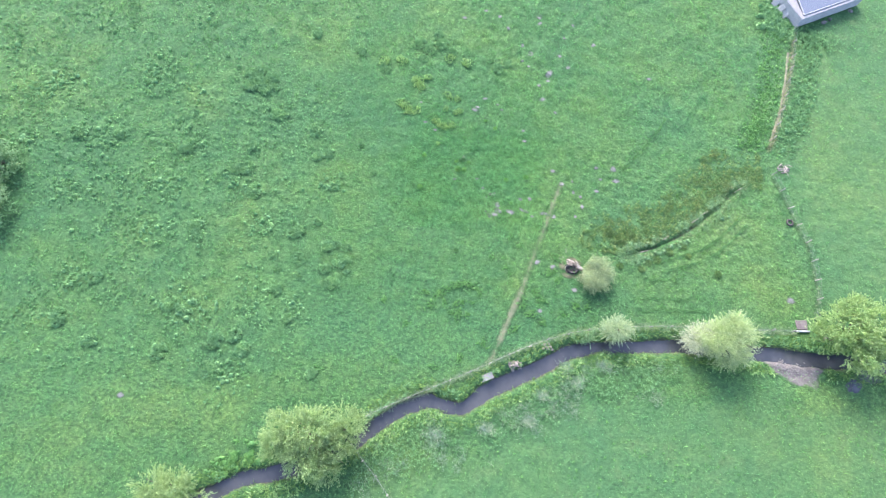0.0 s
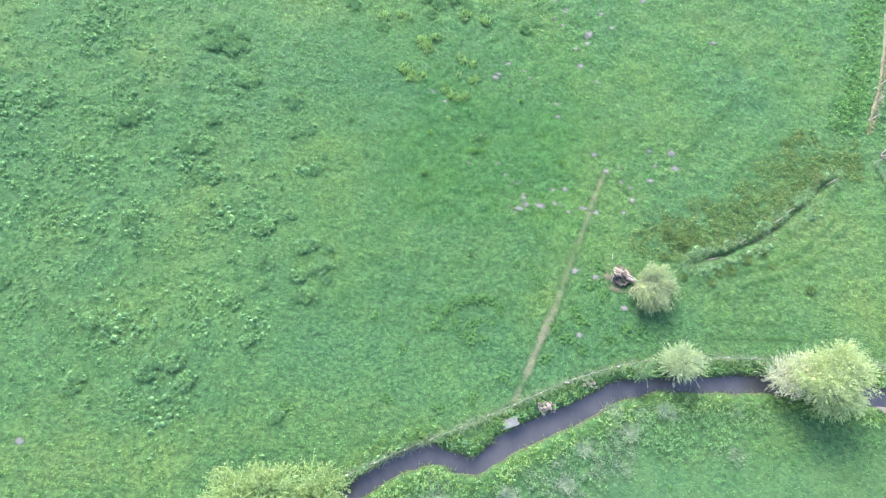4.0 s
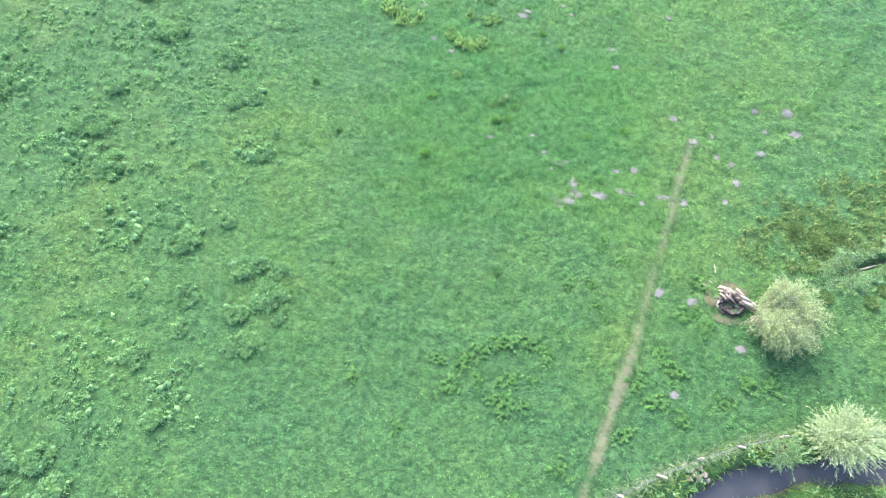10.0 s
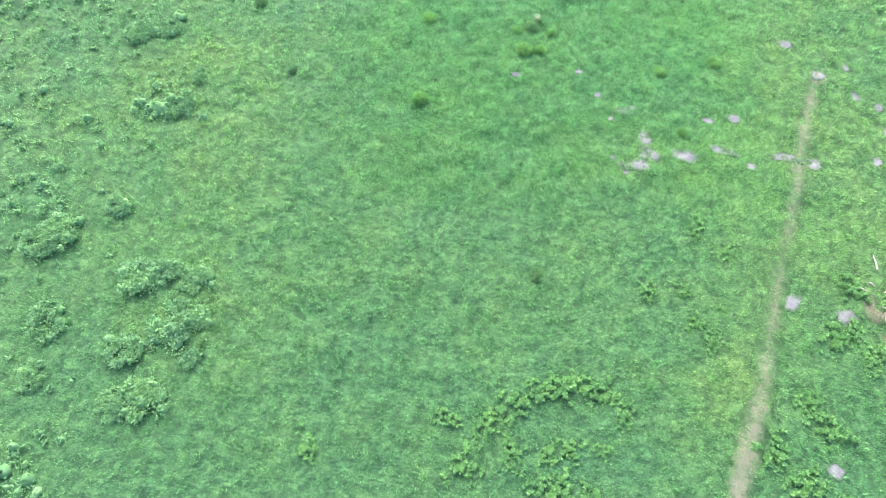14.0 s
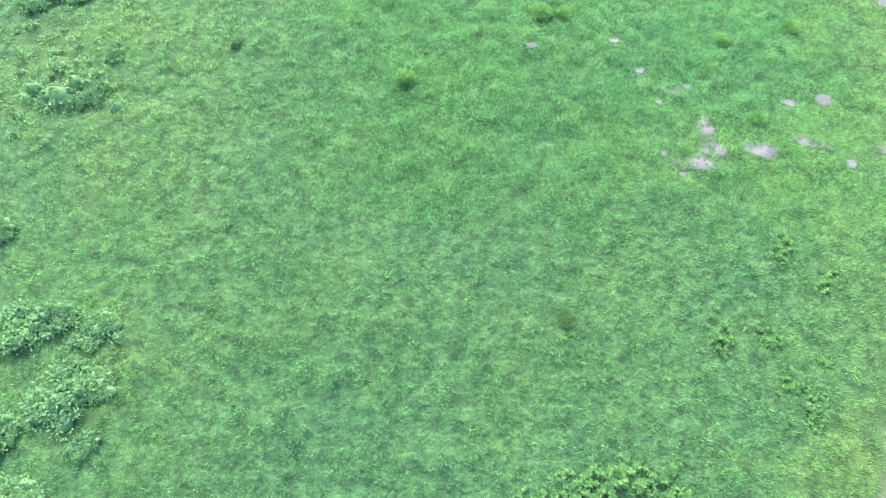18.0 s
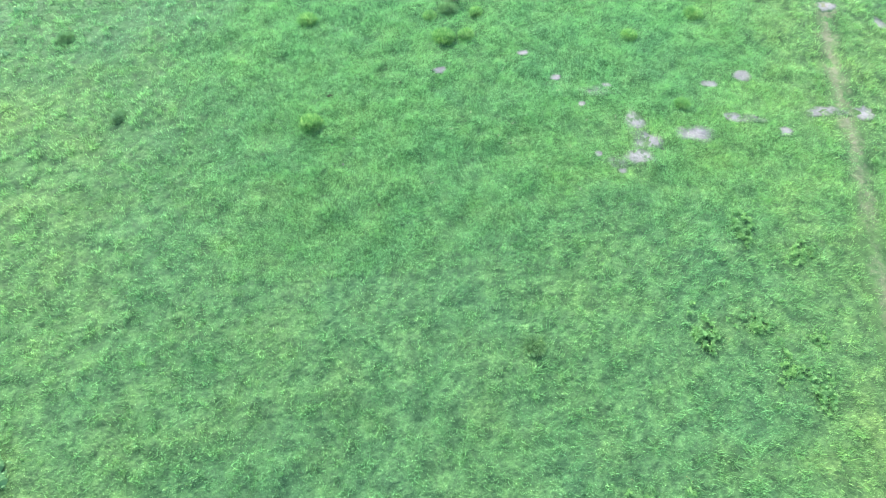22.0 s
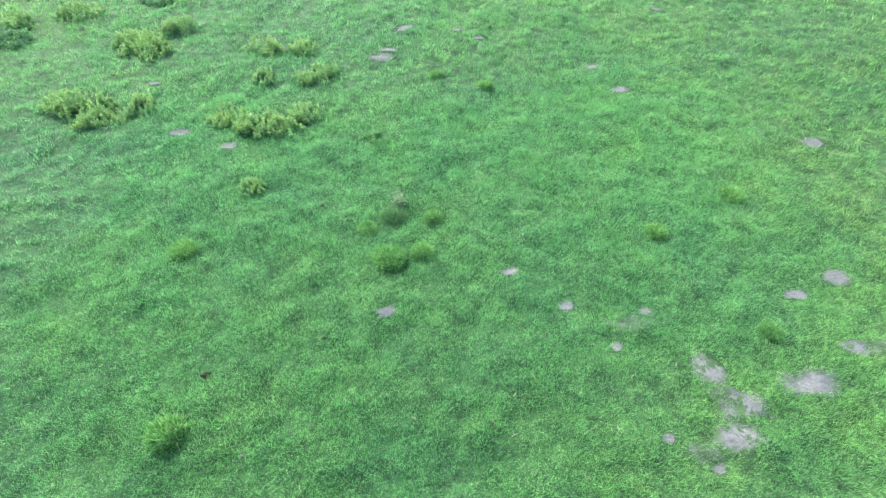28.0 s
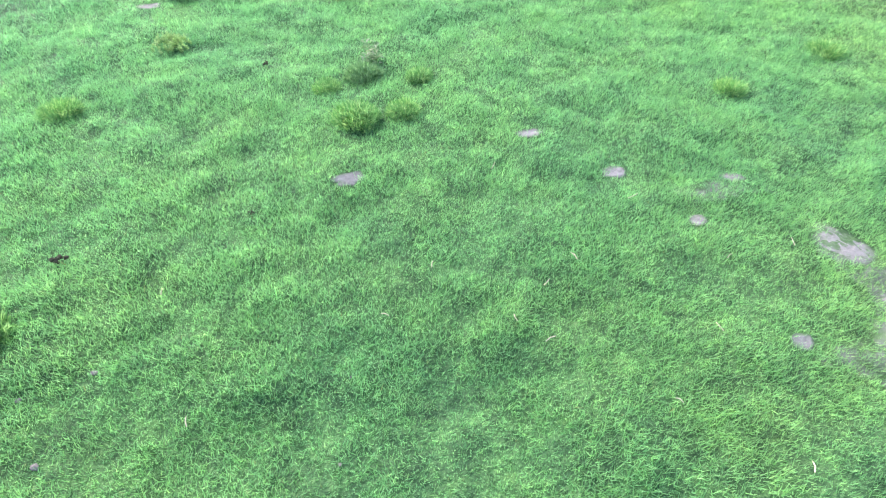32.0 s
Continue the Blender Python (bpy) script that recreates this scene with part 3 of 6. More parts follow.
# ---- grass and leaf builders ----
def bare_mask(x, y):
    keep = np.ones(len(x), bool)
    wob = 0.16 * lattice(x * 5, y * 5, 41)
    for bx, by, a, b, turn in ALL_BARE:
        c, s = math.cos(radians(turn)), math.sin(radians(turn))
        dx, dy = x - bx, y - by
        u, w = dx * c + dy * s, -dx * s + dy * c
        q = (u / a) ** 2 + (w / b) ** 2
        keep &= (q > 1.5) | (RNG.random(len(x)) < 0.02 + 0.98 * ease(q + 3.5 * wob, 0.35, 1.5))
    near = (x > 6) & (x < 17)
    d = np.full(len(x), 9.0)
    d[near] = to_line(x[near], y[near], PATHWAY)[0]
    keep &= RNG.random(len(x)) < 0.22 + 0.78 * ease(d + 0.2 * lattice(x * 1.5, y * 1.5, 43), 0.05, 0.65)
    return keep


def blades(x, y, length, width, lean=0.55, z=None):
    n = len(x)
    z = height(x, y) - 0.01 if z is None else z
    a, b = RNG.random(n) * 2 * np.pi, RNG.random(n) * 2 * np.pi
    tilt = lean * (0.35 + RNG.random(n))
    wx, wy = np.cos(a) * width / 2, np.sin(a) * width / 2
    tx, ty = np.cos(b) * tilt * length + 0.12 * length, np.sin(b) * tilt * length - 0.1 * length
    tz = length * np.sqrt(np.clip(1 - (tilt * 0.8) ** 2, 0.1, 1))
    v = np.stack([np.c_[x - wx, y - wy, z], np.c_[x + wx, y + wy, z], np.c_[x + tx, y + ty, z + tz]], 1).reshape(-1, 3)
    return v, np.arange(n * 3).reshape(-1, 3)


def leaves(p, d, length, width, cup=0.25):
    # kite-shaped leaves from points p along directions d
    n = len(p)
    d = d / np.linalg.norm(d, axis=1)[:, None]
    r = RNG.normal(size=(n, 3)) * 0.45 + (0, 0, 1)
    side = np.cross(d, r)
    side /= np.linalg.norm(side, axis=1)[:, None] + 1e-9
    up = np.cross(side, d)
    up *= np.sign(up[:, 2:3] + 1e-9)
    L, W = np.broadcast_to(length, n)[:, None], np.broadcast_to(width, n)[:, None]
    mid = p + d * L * 0.45 + up * L * cup * 0.4
    v = np.stack([p, mid - side * W / 2, p + d * L, mid + side * W / 2], 1).reshape(-1, 3)
    return v, np.arange(n * 4).reshape(-1, 4)


def tufts(x0, x1, y0, y1, per, blades_each, spread):
    x, y = scatter(x0, x1, y0, y1, per)
    x, y = np.repeat(x, blades_each), np.repeat(y, blades_each)
    return x + RNG.normal(0, spread, len(x)), y + RNG.normal(0, spread, len(y))


def scatter(x0, x1, y0, y1, per):
    n = int((x1 - x0) * (y1 - y0) * per)
    return RNG.uniform(x0, x1, n), RNG.uniform(y0, y1, n)


def stuff(name, v, f, mat, label, category="grass"):
    return tagged(new(name, dry_layer(mesh_from(name, v, f, mat), v[:, 0], v[:, 1])), label, category, kind="stuff")


def dry_land(x, y, margin=0.25):
    d, a = to_line(x, y, STREAM)
    w = np.interp(a, np.linspace(0, 1, len(STREAM)), [q[2] for q in STREAM])
    return d > w + margin


def lush(x, y):
    # taller, ranker growth in lumps
    return np.clip(0.85 + 0.2 * lattice(x * 0.6, y * 0.6, 51) + 0.4 * lattice(x * 1.9, y * 2.6, 52) + 0.65 * lattice(x * 4.3, y * 5.6, 53) + 0.5 * lattice(x * 9, y * 11, 54), 0.4, 2.6)


def even(x, y):
    return np.clip(1.0 + 0.14 * lattice(x * 0.7, y * 0.7, 51) + 0.32 * lattice(x * 1.9, y * 2.2, 52) + 0.32 * lattice(x * 4.3, y * 4.8, 53), 0.6, 1.9)


def close_turf(x, y):
    # share of short dense turf, thinning out along a wandering edge
    ex, ey = 1.8 * lattice(x * 0.25, y * 0.25, 161) + 0.8 * lattice(x * 0.8, y * 0.8, 162), 1.8 * lattice(x * 0.25, y * 0.25, 163) + 0.8 * lattice(x * 0.8, y * 0.8, 164)
    return np.exp(-((np.clip(np.abs(x - 2.4 + ex) - 7.2, 0, None) / 2.4) ** 2) - (np.clip(np.abs(y - 35.8 + ey) - 5.8, 0, None) / 2.4) ** 2)


# close turf where the camera comes low
x, y = scatter(-9.5, 15.5, 27.0, 47.0, 2600)
fall = close_turf(x, y)
k = (RNG.random(len(x)) < fall)
x, y = x[k], y[k]
k = bare_mask(x, y)
x, y = x[k], y[k]
v, f = blades(x, y, (0.055 + 0.055 * RNG.random(len(x))) * even(x, y), 0.006 + 0.008 * RNG.random(len(x)), 0.7)
stuff("turf_grass", v, f, M_NEAR, "short dense green pasture grass")

# mid pasture
x, y = tufts(-30, 24, 12.0, 62.0, 380 / 9, 9, 0.07)
fall = np.exp(-((np.clip(np.abs(x + 0.0) - 12.0, 0, None) / 7.0) ** 2) - (np.clip(np.abs(y - 35.0) - 14.0, 0, None) / 7.0) ** 2)
k = (RNG.random(len(x)) < fall)
x, y = x[k], y[k]
k = bare_mask(x, y) & dry_land(x, y)
k &= RNG.random(len(x)) > 0.75 * close_turf(x, y)
x, y = x[k], y[k]
near = close_turf(x, y) > 0.2
v, f = blades(x, y, (0.07 + 0.07 * RNG.random(len(x))) * np.where(near, 0.85 * even(x, y), 1.15 * lush(x, y)), 0.011 + 0.009 * RNG.random(len(x)), 0.52)
stuff("pasture_grass", v, f, M_GRASS, "lumpy green pasture grass")

# the whole field, coarse
x, y = tufts(-72, 68, -16, 86, 27 / 8, 8, 0.13)
k = bare_mask(x, y) & dry_land(x, y, 0.4) & (RNG.random(len(x)) > 0.3 * grazed(x, y))
k &= RNG.random(len(x)) < np.maximum(ease(np.abs(x + 1) + 2 * lattice(x * 0.3, y * 0.3, 56), 12, 24), ease(np.abs(y - 33) + 2 * lattice(x * 0.3, y * 0.3, 57), 16, 26))
x, y = x[k], y[k]
v, f = blades(x, y, (0.13 + 0.13 * RNG.random(len(x))) * lush(x, y), 0.03 + 0.03 * RNG.random(len(x)), 0.55)
stuff("field_grass", v, f, M_COARSE, "long rough field grass seen across the meadow")


# ---- weeds ----
def lumps(x, y, z, size, leaf, per, width, rng, tall=1.15):
    # rounded leafy heads: an inner dome each, set with leaves all over
    n = len(x)
    ang = np.linspace(0, 2 * np.pi, 6, endpoint=False)
    elev = np.radians([-12, 34, 80])
    ring = np.stack([np.outer(np.cos(elev), np.cos(ang)), np.outer(np.cos(elev), np.sin(ang)), np.repeat(np.sin(elev)[:, None] * tall, 6, 1)], -1).reshape(-1, 3)
    form = size[:, None] * np.c_[rng.uniform(0.7, 1.4, (n, 2)), rng.uniform(0.6, 1.05, n)]
    core = np.c_[x, y, z][:, None, :] + ring[None] * form[:, None, :] * 0.66 * (1 + rng.normal(0, 0.16, (n, 18, 1)))
    i = (np.arange(2)[:, None] * 6 + np.arange(6)[None, :]).ravel()
    j = (np.arange(2)[:, None] * 6 + (np.arange(6)[None, :] + 1) % 6).ravel()
    cf = (np.arange(n)[:, None, None] * 18 + np.c_[i, j, j + 6, i + 6][None]).reshape(-1, 4)
    q = np.repeat(np.arange(n), per)
    d = rng.normal(size=(len(q), 3))
    d[:, 2] = np.abs(d[:, 2]) + 0.1
    d /= np.linalg.norm(d, axis=1)[:, None]
    p = np.c_[x[q], y[q], z[q]] + d * form[q] * (0.66 + 0.42 * rng.random(len(q)))[:, None] * (1, 1, tall)
    L = leaf * (0.7 + 0.6 * rng.random(len(q)))
    lv, lf = leaves(p, d * (1, 1, 0.5) + rng.normal(0, 0.5, (len(q), 3)), L, L * width)
    return np.r_[core.reshape(-1, 3), lv], np.r_[cf, lf + n * 18]


def lump_kind(name, label, mat, group, seed, heads, leaf=0.09, per=46):
    # a clump of many rounded heads, packed to a ragged outline
    rng = np.random.default_rng(seed)
    r, a = 0.95 * np.sqrt(rng.random(heads)), rng.random(heads) * 2 * np.pi
    r = r * (0.75 + 0.4 * lattice(np.cos(a) * 1.3 + seed, np.sin(a) * 1.3, 61))
    x, y = r * np.cos(a), r * np.sin(a)
    size = (0.14 + 0.18 * rng.random(heads)) * (1.15 - 0.35 * r)
    v, f = lumps(x, y, 0.04 + 0.13 * (1 - r ** 2) * rng.random(heads), size, leaf, per, 0.5, rng)
    e = tagged(new(name), label, "weeds", group)
    tagged(child("foliage", mesh_from("foliage", v, f, mat, True), e), kind="stuff")
    stems = [tube_cone(px, py, 0.2 + 0.2 * rng.random()) for px, py in zip(x, y)]
    sv = np.concatenate(stems)
    sf = np.concatenate([np.array([[0, 1, 3], [1, 2, 3], [2, 0, 3]]) + 4 * k for k in range(heads)])
    tagged(child("stalks", mesh_from("stalks", sv, sf, M_STEM), e), kind="stuff")
    return e


def tube_cone(x, y, tall):
    a = np.arange(3) * 2 * np.pi / 3
    return np.r_[np.c_[x + 0.012 * np.cos(a), y + 0.012 * np.sin(a), np.full(3, -0.05)], [[x, y, tall]]]


def weed_mesh(seed, stems, radius, tall, leaf, width, per=12, rise=0.1):
    rng = np.random.default_rng(seed)
    r, a = radius * np.sqrt(rng.random(stems)), rng.random(stems) * 2 * np.pi
    lob = 0.72 + 0.7 * lattice(np.cos(a) * 1.3 + seed, np.sin(a) * 1.3, 61)
    sx, sy = r * lob * np.cos(a), r * lob * np.sin(a)
    hh = tall * (0.55 + 0.6 * rng.random(stems)) * (1.05 - 0.5 * (r / radius) ** 2)
    s = np.repeat(np.arange(stems), per)
    t = 0.25 + 0.75 * rng.random(len(s))
    out = rng.random(len(s)) * 2 * np.pi
    p = np.c_[sx[s], sy[s], hh[s] * t]
    d = np.c_[np.cos(out), np.sin(out), rise + 0.7 * rng.random(len(s)) * t]
    L = leaf * (1.25 - 0.6 * t) * (0.7 + 0.6 * rng.random(len(s)))
    lv, lf = leaves(p, d, L, L * width)
    ang = np.linspace(0, 2 * np.pi, 3, endpoint=False)
    ring = np.c_[np.cos(ang), np.sin(ang)] * 0.008
    base = np.concatenate([np.c_[sx + c[0], sy + c[1], np.zeros(stems) - 0.05] for c in ring])
    tip = np.c_[sx, sy, hh]
    sv = np.r_[base, tip]
    q = np.arange(stems)
    sf = np.concatenate([np.c_[q + i * stems, q + ((i + 1) % 3) * stems, q + 3 * stems] for i in range(3)])
    return (lv, lf), (sv, sf)


def weed_kind(name, label, category, mat, group, seed, stems, radius, tall, leaf, width, per=12, rise=0.1):
    (lv, lf), (sv, sf) = weed_mesh(seed, stems, radius, tall, leaf, width, per, rise)
    e = tagged(new(name), label, category, group)
    tagged(child("foliage", mesh_from("foliage", lv, lf, mat), e), kind="stuff")
    tagged(child("stalks", mesh_from("stalks", sv, sf, M_STEM), e), kind="stuff")
    return e


PLACED = set()


def put(kind, x, y, size, tall=1.0):
    m = pose(x, y, ground_z(x, y) - 0.02, 0, 0, RNG.uniform(0, 360)) @ Matrix.Diagonal((size, size, size * tall, 1))
    if kind.name in PLACED:
        origin, kind.matrix_basis = kind.matrix_basis.copy(), Matrix.Identity(4)
        made = copy_thing(kind, m)
        kind.matrix_basis = origin
        return made
    PLACED.add(kind.name)
    kind.matrix_basis = m
    return kind


NETTLES = [lump_kind("nettle_clump", "dense fluffy grey-green nettle clump in the grass", M_NETTLE, "nettle clumps", 70 + i, 34 + 4 * i) for i in range(4)]
DOCKS = [weed_kind("dock_clump", "broad-leaved green dock clump in the pasture", "weeds", M_DOCK, "dock clumps", 80 + i, 40, 1.0, 0.38, 0.16, 0.5, 16) for i in range(4)]
YELLOWS = [weed_kind("flowering_weed_clump", "yellow-green flowering weed clump in the pasture", "weeds", M_YELLOW, "yellow weed clumps", 90 + i, 80, 1.0, 0.62, 0.09, 0.4, 40, 0.45) for i in range(3)]

NETTLE_AT = [(-14.4, 22.2, 1.3), (-13.3, 22.8, 0.8), (-12.1, 22.6, 1.0), (-12.4, 20.5, 1.4), (-11.6, 21.0, 0.8), (-13.9, 19.4, 1.0), (-12.8, 17.7, 1.3), (-13.9, 17.2, 0.8),
             (-11.4, 19.3, 0.6), (-17.7, 20.3, 1.2), (-20.8, 19.9, 0.9), (-19.8, 16.0, 1.3), (-18.6, 23.8, 1.2), (-16.3, 25.3, 0.8), (-19.6, 18.3, 0.8), (-17.4, 18.0, 0.8),
             (-27.3, 34.4, 1.3), (-27.5, 31.1, 1.5), (-25.6, 28.2, 1.5), (-19.6, 38.4, 1.4), (-18.5, 34.7, 1.2), (-17.2, 34.9, 0.8), (-14.9, 32.4, 0.6), (-15.1, 30.6, 0.8), (-17.1, 12.4, 1.0)]
NETTLE_AT2 = [(-29.0, 44.6, 1.6), (-30.4, 45.6, 1.4), (-27.6, 45.4, 1.5), (-28.2, 43.4, 1.4), (-30.2, 43.6, 1.3), (-29.2, 46.3, 1.2), (-27.2, 44.0, 1.2), (-25.4, 39.7, 1.4), (-24.2, 40.2, 0.9),
              (-28.6, 31.0, 1.4), (-31.4, 22.2, 1.3), (-30.8, 21.0, 1.2), (-19.0, 23.2, 1.1), (-35.8, 32.9, 1.6), (-25.0, 8.7, 1.5), (-21.4, 7.9, 1.4), (-23.0, 9.3, 1.3), (-24.7, 5.4, 1.2), (-31.0, 6.4, 1.4),
              (-13.0, 6.6, 1.1), (-50.1, 32.5, 1.6), (-44.7, 33.4, 1.3), (-43.8, 8.4, 1.5), (-39.1, 6.4, 1.4), (-41.0, 13.8, 1.3), (-31.4, 11.8, 1.4), (-16.2, 52.5, 1.2), (-23.2, 54.2, 1.4)]
for i, (x, y, s) in enumerate(NETTLE_AT + NETTLE_AT2):
    put(NETTLES[i % 4], x, y, s * 0.88, 0.95)
DOCK_AT = [(0.2, 18.3, 0.7), (0.8, 18.9, 0.7), (1.4, 19.3, 0.8), (2.2, 19.9, 0.7), (3.0, 20.1, 0.9), (3.9, 20.2, 0.7), (4.7, 20.0, 0.8), (5.4, 19.4, 0.7), (1.3, 17.5, 0.7), (2.7, 17.7, 0.7),
           (3.4, 17.9, 0.6), (2.4, 16.5, 0.7), (3.2, 16.3, 0.9), (4.3, 16.4, 0.7), (-0.5, 16.8, 0.8), (-1.2, 18.4, 0.6), (4.6, 18.0, 0.5), (6.2, 24.5, 0.7), (8.2, 23.3, 0.5), (8.8, 22.7, 0.6), (9.3, 24.0, 0.4),
           (7.7, 24.6, 0.6), (11.0, 18.7, 1.0), (11.9, 17.8, 0.9), (13.1, 19.8, 0.9)]
DOCK_AT2 = [(13.6, 23.2, 0.8), (14.4, 23.7, 0.9), (15.0, 22.7, 0.8), (14.6, 25.6, 0.8), (17.7, 19.7, 1.0), (18.9, 19.9, 0.8), (12.4, 20.8, 0.7), (10.2, 15.6, 0.8), (13.4, 17.0, 0.9), (16.0, 18.4, 0.8),
            (9.7, 26.6, 0.6), (8.3, 27.5, 0.6), (-6.3, 16.7, 0.7), (-3.0, 14.2, 0.6), (-3.6, 9.6, 0.7), (-12.4, 7.2, 0.8), (0.6, 41.0, 0.5), (6.6, 13.2, 0.8), (4.0, 11.0, 0.7), (1.0, 9.6, 0.7)]
for i, (x, y, s) in enumerate(DOCK_AT + DOCK_AT2):
    put(DOCKS[i % 4], x, y, s, 0.85)
YELLOW_AT = [(-7.9, 49.0, 0.9), (-7.0, 48.6, 0.9), (-6.2, 49.6, 0.8), (-8.9, 44.6, 0.9), (-7.9, 44.4, 0.9), (-6.6, 44.3, 0.7), (-6.9, 43.6, 0.6), (-3.1, 42.3, 0.8), (-2.3, 42.2, 0.9), (-1.5, 42.5, 0.7), (-3.9, 42.9, 0.7),
             (-2.5, 47.2, 0.9), (-1.5, 46.8, 0.7), (-1.2, 44.7, 0.7), (-0.6, 44.9, 0.5), (-12.3, 51.4, 1.1), (-10.4, 52.0, 1.0), (-2.8, 45.2, 0.6), (-3.0, 39.55, 0.45), (-6.7, 48.0, 1.0), (-8.0, 43.5, 0.7), (-0.9, 53.0, 1.0), (-3.4, 53.8, 0.9)]
for i, (x, y, s) in enumerate(YELLOW_AT):
    put(YELLOWS[i % 3], x, y, s * 1.1, 0.78)
for x, y, s in [(-6.6, 54.9, 1.5), (-4.9, 56.0, 1.4), (-8.2, 55.6, 1.5), (-5.6, 57.6, 1.3), (-12.4, 50.3, 1.4), (-7.4, 53.0, 1.2), (-3.0, 55.0, 1.1), (3.6, 53.4, 1.3), (5.0, 54.2, 1.1), (2.6, 54.6, 1.0)]:
    put(NETTLES[int(x * 7) % 4], x, y, s * 0.8, 0.9)


# ---- grass tussocks ----
def tussock_mesh(seed, n, radius, tall, mat=M_TUFT):
    rng = np.random.default_rng(seed)
    r, a = radius * np.sqrt(rng.random(n)), rng.random(n) * 2 * np.pi
    x, y = r * np.cos(a), r * np.sin(a)
    shell = np.sqrt(np.clip(1 - (r / radius) ** 2, 0, 1)) * tall * 0.85 * (1 + 0.25 * lattice(x * 7 + seed, y * 7, 62))
    p = np.c_[x, y, shell * (0.35 + 0.65 * rng.random(n)) - 0.03]
    d = np.c_[np.cos(a) * (r / radius) * 0.8, np.sin(a) * (r / radius) * 0.8, np.full(n, 0.75)] + rng.normal(0, 0.38, (n, 3))
    stalk = rng.random(n) < 0.05
    v, f = leaves(p, d, np.where(stalk, 0.2, 0.06 + 0.07 * rng.random(n)), np.where(stalk, 0.008, 0.01 + 0.008 * rng.random(n)), 0.15)
    return mesh_from("tussock", v, f, mat)


TUSSOCKS = [tussock_mesh(200 + i, 1500, 0.3, 0.2) for i in range(3)]
DARK_TUSSOCK = tussock_mesh(210, 1100, 0.24, 0.17, M_NETTLE)
for i, (x, y, s, lab) in enumerate([(-4.3, 32.5, 1.15, "rounded bright green grass tussock in the pasture"), (1.7, 24.55, 1.15, "dark grass tussock standing in short turf"), (-4.55, 37.35, 1.1, "pale grass tussock in the pasture"),
                                    (0.6, 37.5, 1.35, "lush dark grass tussock beside a thistle"), (-0.1, 37.2, 0.8, "small lush grass tussock"), (0.3, 36.05, 1.25, "yellowish weedy grass tussock"), (1.1, 36.1, 0.9, "yellowish small grass tussock"),
                                    (1.6, 37.3, 0.8, "small lush grass tussock"), (7.9, 32.3, 0.8, "spreading green grass tussock near bare soil"), (4.5, 43.2, 0.9, "green grass tussock in the pasture"), (3.0, 44.2, 0.8, "green grass tussock in the pasture"),
                                    (-13.1, 37.2, 1.1, "small dark grass tussock"), (-10.6, 33.4, 1.0, "small dark grass tussock"), (9.5, 36.5, 1.1, "green grass tussock in the pasture"), (-2.2, 29.3, 0.4, "tiny dark grass tuft"), (6.9, 35.6, 0.9, "green grass tussock in the pasture")]):
    ob = new("grass_tussock", DARK_TUSSOCK if "dark" in lab else TUSSOCKS[i % 3])
    ob.matrix_basis = pose(x, y, ground_z(x, y) - 0.01, 0, 0, 47 * i) @ Matrix.Diagonal((s, s, s * (1.5 if i == 0 else 1.1), 1))
    tagged(ob, lab, "grass tussock", "grass tussocks")

# ---- rank growth as stuff ----
def bed(name, x, y, tall, leaf, width, mat, label, per=9, category="weeds"):
    n = len(x)
    z = height(x, y)
    hh = tall * (0.5 + 0.7 * RNG.random(n))
    s = np.repeat(np.arange(n), per)
    t = 0.2 + 0.8 * RNG.random(len(s))
    a = RNG.random(len(s)) * 2 * np.pi
    off = 0.10 * RNG.normal(size=(len(s), 2))
    p = np.c_[x[s] + off[:, 0], y[s] + off[:, 1], z[s] + hh[s] * t]
    d = np.c_[np.cos(a), np.sin(a), 0.15 + 0.7 * RNG.random(len(s))]
    L = leaf * (0.7 + 0.6 * RNG.random(len(s)))
    v, f = leaves(p, d, L, L * width)
    return stuff(name, v, f, mat, label, category)


# beds of nettles: (x, y, half width, half depth), each of many rounded plants
BEDS = [(-43.2, 42.9, 4.6, 3.9), (-25.0, 39.8, 1.5, 1.6), (-19.6, 38.3, 1.2, 1.2), (-47.9, 32.2, 4.1, 2.4), (-36.6, 33.7, 4.6, 3.6), (-29.0, 30.5, 2.3, 2.1), (-39.8, 26.3, 5.2, 3.5),
        (-31.2, 22.7, 1.6, 1.7), (-57.9, 38.2, 5.0, 4.0), (-56.7, 30.0, 4.0, 3.6), (-50.1, 52.2, 3.4, 3.0), (-64.7, 45.9, 3.0, 3.0), (-39.3, 20.5, 4.4, 2.4), (-49.8, 24.0, 3.5, 2.4), (-26.7, 27.6, 2.3, 1.4),
        (-22.7, 23.9, 2.4, 1.7), (-16.4, 31.0, 1.8, 1.2), (-21.5, 13.0, 3.2, 2.6), (-29.0, 11.5, 3.2, 2.2), (-17.0, 14.5, 2.0, 1.8), (-44.0, 12.0, 4.0, 3.0), (-24.0, 5.0, 2.5, 1.4), (-29.5, 44.8, 2.2, 2.0)]


def domes(name, x, y, size, mat, label, leaf=0.09, per=24, category="weeds", width=0.5):
    v, f = lumps(x, y, height(x, y) + 0.02, size, leaf, per, width, RNG)
    me = dry_layer(mesh_from(name, v, f, mat, True), v[:, 0], v[:, 1])
    return tagged(new(name, me), label, category, kind="stuff")


